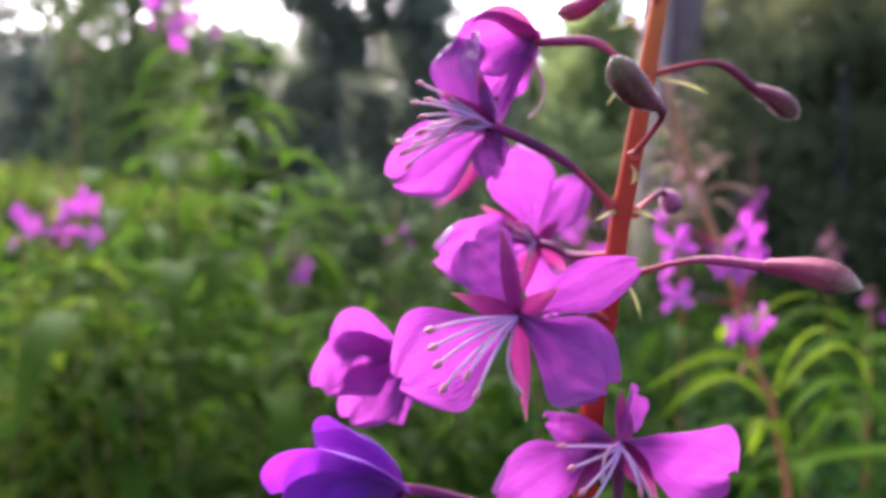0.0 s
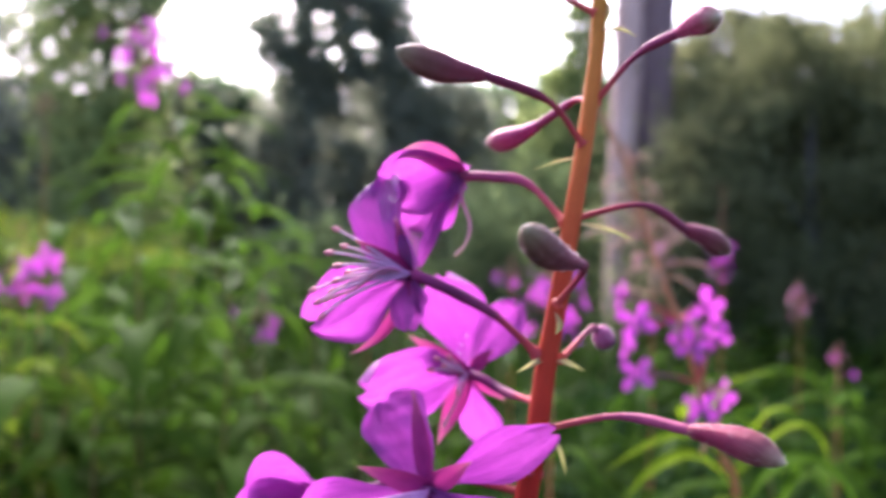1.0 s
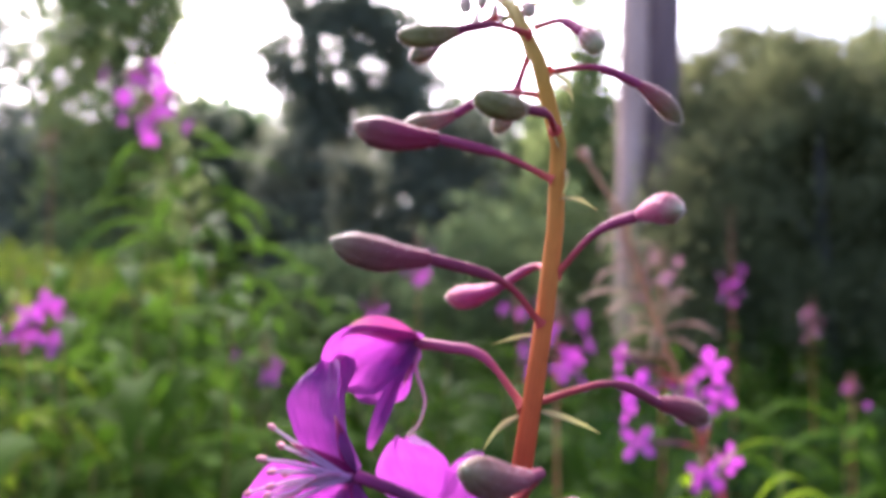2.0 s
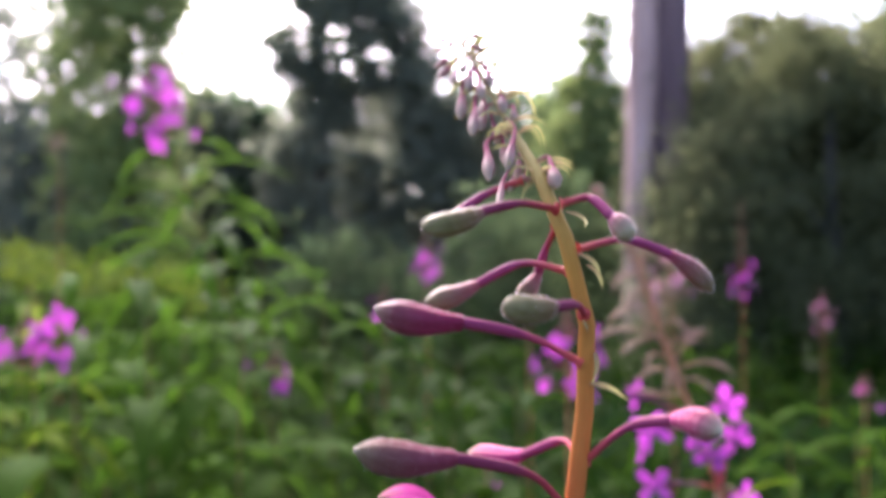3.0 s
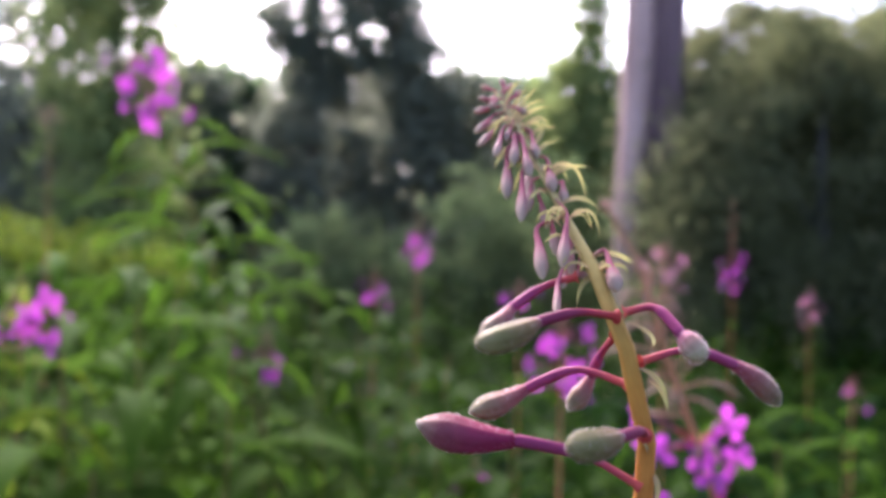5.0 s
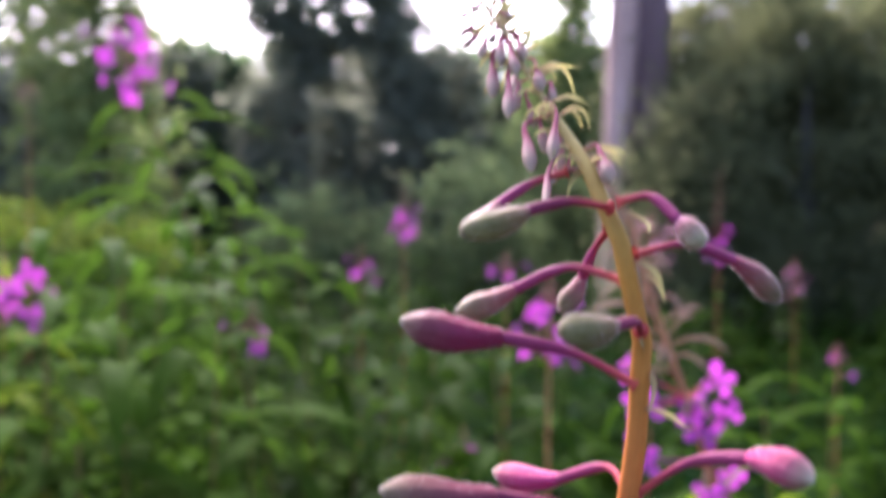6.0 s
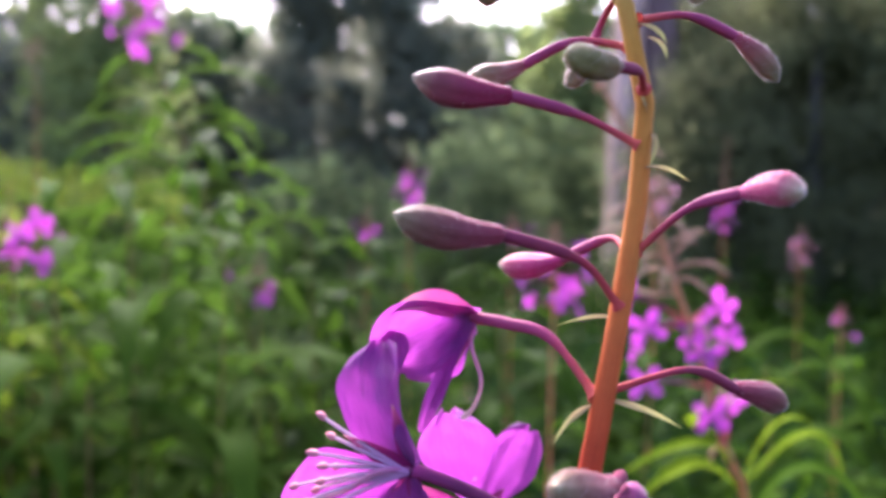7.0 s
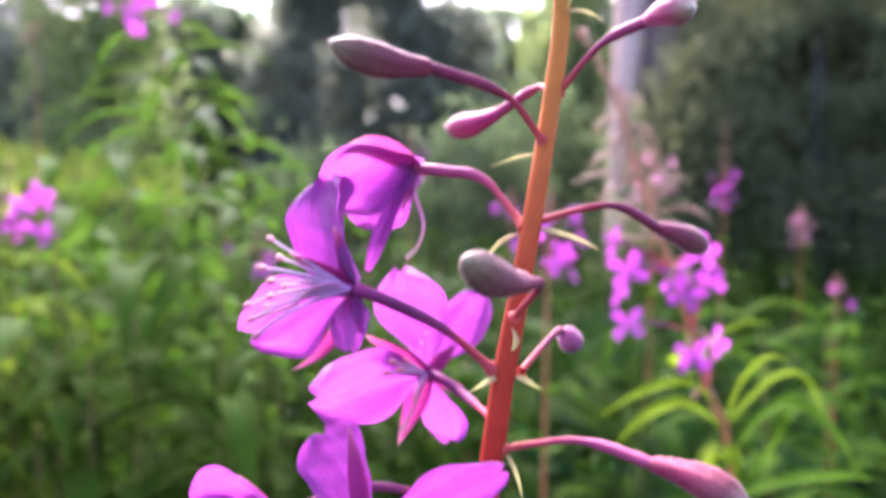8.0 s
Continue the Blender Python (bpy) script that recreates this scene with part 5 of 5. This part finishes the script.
bud((38.6, 3.0, 4.6), (46.0, 15.0, 8.6), (48.6, 19.5, 8.8), (51.6, 21.0, 5.0), 4.4, "small")
bud((35.6, -0.6, -7.0), (46.2, -8.0, -3.6), (54.6, -18.0, -4.0), (64.6, -29.0, -6.6), 4.8, "pink")
young_bud((34.7, 18.5, 104.6), (30.3, 16.1, 102.7), (29.6, 5.6, 94.5), 3.1)
young_bud((34.0, 20.7, 107.6), (35.3, 17.6, 105.1), (32.6, 6.2, 96.3), 2.7)
young_bud((35.4, 11.9, 100.1), (31.9, 4.9, 94.7), (30.1, -3.0, 89.1), 1.6)
young_bud((38.2, 9.7, 98.4), (40.1, 10.6, 99.1), (40.2, 2.0, 93.0), 3.3)
young_bud((30.0, 36.0, 119.6), (27.3, 34.1, 117.8), (25.8, 22.1, 107.5), 2.9)
young_bud((31.2, 29.4, 114.9), (29.2, 27.5, 113.2), (27.5, 15.6, 103.4), 2.7)
young_bud((32.0, 31.4, 116.1), (33.9, 30.8, 115.6), (34.0, 23.2, 109.1), 2.8)
young_bud((30.2, 37.9, 122.0), (31.8, 37.3, 121.4), (32.2, 30.8, 115.5), 2.5)
young_bud((33.9, 26.0, 109.7), (36.2, 27.9, 111.3), (35.9, 22.9, 107.2), 2.3)
young_bud((30.4, 31.3, 117.1), (28.8, 35.2, 120.6), (27.5, 27.4, 113.7), 2.7)
young_bud((33.7, 28.2, 109.7), (32.1, 28.2, 109.7), (32.4, 19.7, 102.7), 2.3)
young_bud((36.8, 14.0, 98.2), (36.1, 10.8, 95.6), (37.8, 9.7, 94.8), 1.6)
young_bud((28.3, 40.6, 124.4), (26.5, 39.2, 123.1), (21.7, 33.4, 117.7), 1.9)
young_bud((28.0, 43.3, 125.9), (25.6, 42.7, 125.2), (21.4, 38.1, 120.8), 1.8)
young_bud((27.4, 43.2, 127.0), (25.1, 43.0, 126.6), (21.3, 41.6, 125.3), 1.7)
young_bud((27.3, 47.4, 129.3), (25.1, 47.0, 128.8), (22.6, 47.4, 129.2), 1.7)
young_bud((26.6, 47.3, 130.4), (26.1, 47.7, 130.8), (23.2, 48.6, 131.7), 1.7)
young_bud((27.8, 47.4, 128.7), (28.0, 49.4, 130.7), (30.1, 51.7, 133.2), 1.6)
young_bud((28.1, 44.0, 127.1), (28.8, 45.5, 128.7), (31.4, 47.7, 130.9), 1.7)
young_bud((28.7, 44.8, 125.6), (27.5, 44.2, 124.9), (23.4, 41.5, 122.2), 1.8)
young_bud((27.4, 43.4, 128.4), (26.3, 43.4, 128.4), (24.4, 41.1, 126.1), 1.7)
young_bud((28.7, 39.1, 123.8), (28.6, 38.5, 123.1), (26.8, 34.0, 118.9), 2.0)
young_bud((31.9, 38.4, 118.2), (31.2, 37.1, 117.0), (30.4, 26.5, 107.6), 3.0)
young_bud((33.1, 30.6, 112.4), (31.2, 29.3, 111.3), (29.4, 22.6, 105.5), 2.5)
young_bud((28.6, 34.5, 120.5), (29.7, 33.8, 120.0), (30.0, 24.2, 111.6), 2.6)
young_bud((34.8, 25.2, 106.7), (33.7, 24.0, 105.6), (33.2, 14.7, 98.1), 2.4)
young_bud((35.8, 21.6, 103.6), (36.5, 20.4, 102.7), (34.8, 10.4, 94.7), 2.1)
young_bud((28.4, 36.4, 122.4), (26.6, 35.8, 121.7), (24.4, 28.6, 115.3), 2.1)
young_bud((27.9, 42.5, 126.4), (29.1, 43.2, 127.0), (31.7, 41.6, 125.5), 1.8)
young_bud((29.1, 42.8, 123.6), (30.8, 42.8, 123.6), (32.7, 40.2, 121.1), 2.0)
young_bud((27.5, 49.9, 130.0), (26.4, 50.2, 130.3), (24.8, 48.2, 128.2), 1.8)
young_bud((27.0, 47.6, 130.1), (28.0, 49.4, 131.9), (27.6, 51.4, 134.0), 1.6)
young_bud((36.8, 16.5, 98.9), (35.6, 15.4, 98.1), (33.2, 9.1, 93.0), 1.8)
bract((33.2, 27.9, 111.2), (37.1, 29.5, 114.5), (41.4, 27.9, 113.8), 2.1)
bract((34.9, 22.4, 106.6), (38.4, 22.9, 108.9), (41.1, 18.5, 105.9), 1.9)
bract((28.2, 40.1, 122.2), (30.2, 43.2, 127.1), (34.1, 46.8, 131.3), 2.0)
bract((28.8, 40.1, 122.2), (32.5, 43.2, 126.5), (36.4, 43.2, 127.2), 2.0)
bract((31.8, 32.9, 115.7), (33.5, 34.0, 118.5), (36.7, 34.3, 119.4), 1.9)
bract((29.0, 36.2, 118.5), (25.8, 32.1, 116.6), (24.1, 27.5, 113.1), 2.1)
bract((41.5, 8.2, 95.0), (35.9, 12.0, 96.0), (34.6, 4.4, 90.4), 1.5)
bract((40.7, -1.0, 88.9), (44.2, -5.0, 87.4), (42.4, -8.0, 86.0), 1.4)
bract((42.5, -1.0, 82.3), (44.9, -3.0, 81.4), (45.6, -5.0, 78.8), 1.5)
bract((40.6, 11.8, 98.3), (43.9, 14.0, 98.3), (45.0, 13.1, 96.9), 1.3)
bract((27.8, 41.4, 123.4), (30.2, 48.1, 128.9), (33.1, 52.2, 132.4), 1.6)
bract((34.4, 16.8, 102.7), (31.6, 17.5, 105.6), (31.9, 13.2, 102.8), 1.3)
bract((44.5, -1.0, 69.5), (42.9, -2.0, 72.4), (42.4, -2.0, 74.0), 1.1)
bract((44.0, -1.0, 80.5), (45.8, -3.0, 79.4), (45.7, -5.0, 76.7), 1.4)
bract((44.9, 0.0, 67.6), (45.8, -3.0, 65.4), (43.9, -4.0, 62.0), 1.4)
bract((44.0, -1.0, 62.1), (46.7, -4.0, 62.0), (49.4, -5.0, 60.1), 1.6)
bract((41.4, 1.0, 40.2), (38.2, 5.0, 40.0), (33.8, 6.0, 38.4), 1.3)
bract((39.5, 0.0, 28.4), (44.9, -3.0, 27.6), (49.9, -4.0, 25.3), 1.8)
bract((37.9, 0.0, 27.6), (33.6, -3.0, 26.6), (31.5, -4.0, 22.8), 1.4)
bract((35.4, 0.0, 5.1), (32.5, -3.0, 4.0), (29.5, -4.0, 2.9), 1.6)
bract((36.8, 0.0, 4.7), (38.7, -3.0, 4.1), (41.4, -4.0, 3.3), 2.0)
bract((35.5, 0.0, -7.5), (37.4, -3.0, -9.7), (38.3, -4.0, -14.2), 1.3)
bract((36.2, -3.0, 13.1), (37.5, -4.0, 10.4), (36.1, -4.0, 9.4), 1.5)
bract((30.0, 36.2, 118.6), (33.6, 38.6, 122.7), (36.7, 37.5, 122.3), 1.6)
bract((30.9, 34.2, 116.8), (34.6, 35.9, 120.8), (34.2, 37.7, 123.7), 1.4)
bract((37.5, 10.8, 97.5), (41.9, 10.6, 99.8), (43.9, 6.0, 96.9), 1.4)
bract((27.4, 43.7, 125.7), (29.0, 47.9, 131.7), (31.4, 48.6, 133.1), 1.3)
bract((28.8, 40.7, 122.8), (32.7, 48.9, 129.0), (36.4, 49.9, 129.5), 1.4)
bract((35.6, 15.2, 100.9), (32.6, 13.5, 101.9), (30.4, 9.8, 100.1), 1.2)
bract((30.6, 32.9, 115.6), (28.2, 30.0, 115.9), (26.0, 24.7, 112.5), 1.4)
bract((33.2, 24.8, 108.7), (30.8, 22.4, 109.6), (29.0, 17.9, 107.0), 1.3)
bract((36.8, 11.8, 98.2), (34.7, 10.6, 99.7), (32.4, 5.3, 96.8), 1.3)


def spike_bracts():
    """Fine curled bracts all round the tip of the spike."""
    rng = np.random.default_rng(77)
    line = stem_line()
    line = line[line[:, 2] > BASE + 0.094]
    for k in range(28):
        p = line[int((k / 28) ** 0.9 * (len(line) - 1))]
        a = k * 2.4 + rng.uniform(-0.9, 0.9)
        out = np.array((math.cos(a), math.sin(a) * 0.8, rng.uniform(0.2, 0.6)))
        ln = rng.uniform(0.003, 0.0085)
        tip = p + out * ln + (0, 0, -ln * rng.uniform(0.3, 1.0))
        arc = bezier(p, p + out * ln * 0.8 + (0, 0, ln * 0.35), tip, 10)
        link("bract", blade("bract", arc, rng.uniform(0.0006, 0.0010), (0.2, -0.7, 0.7), "leaf", 0.8, 0.15, k, 5), [BRACT], HERO, "narrow yellow-green bract")


spike_bracts()
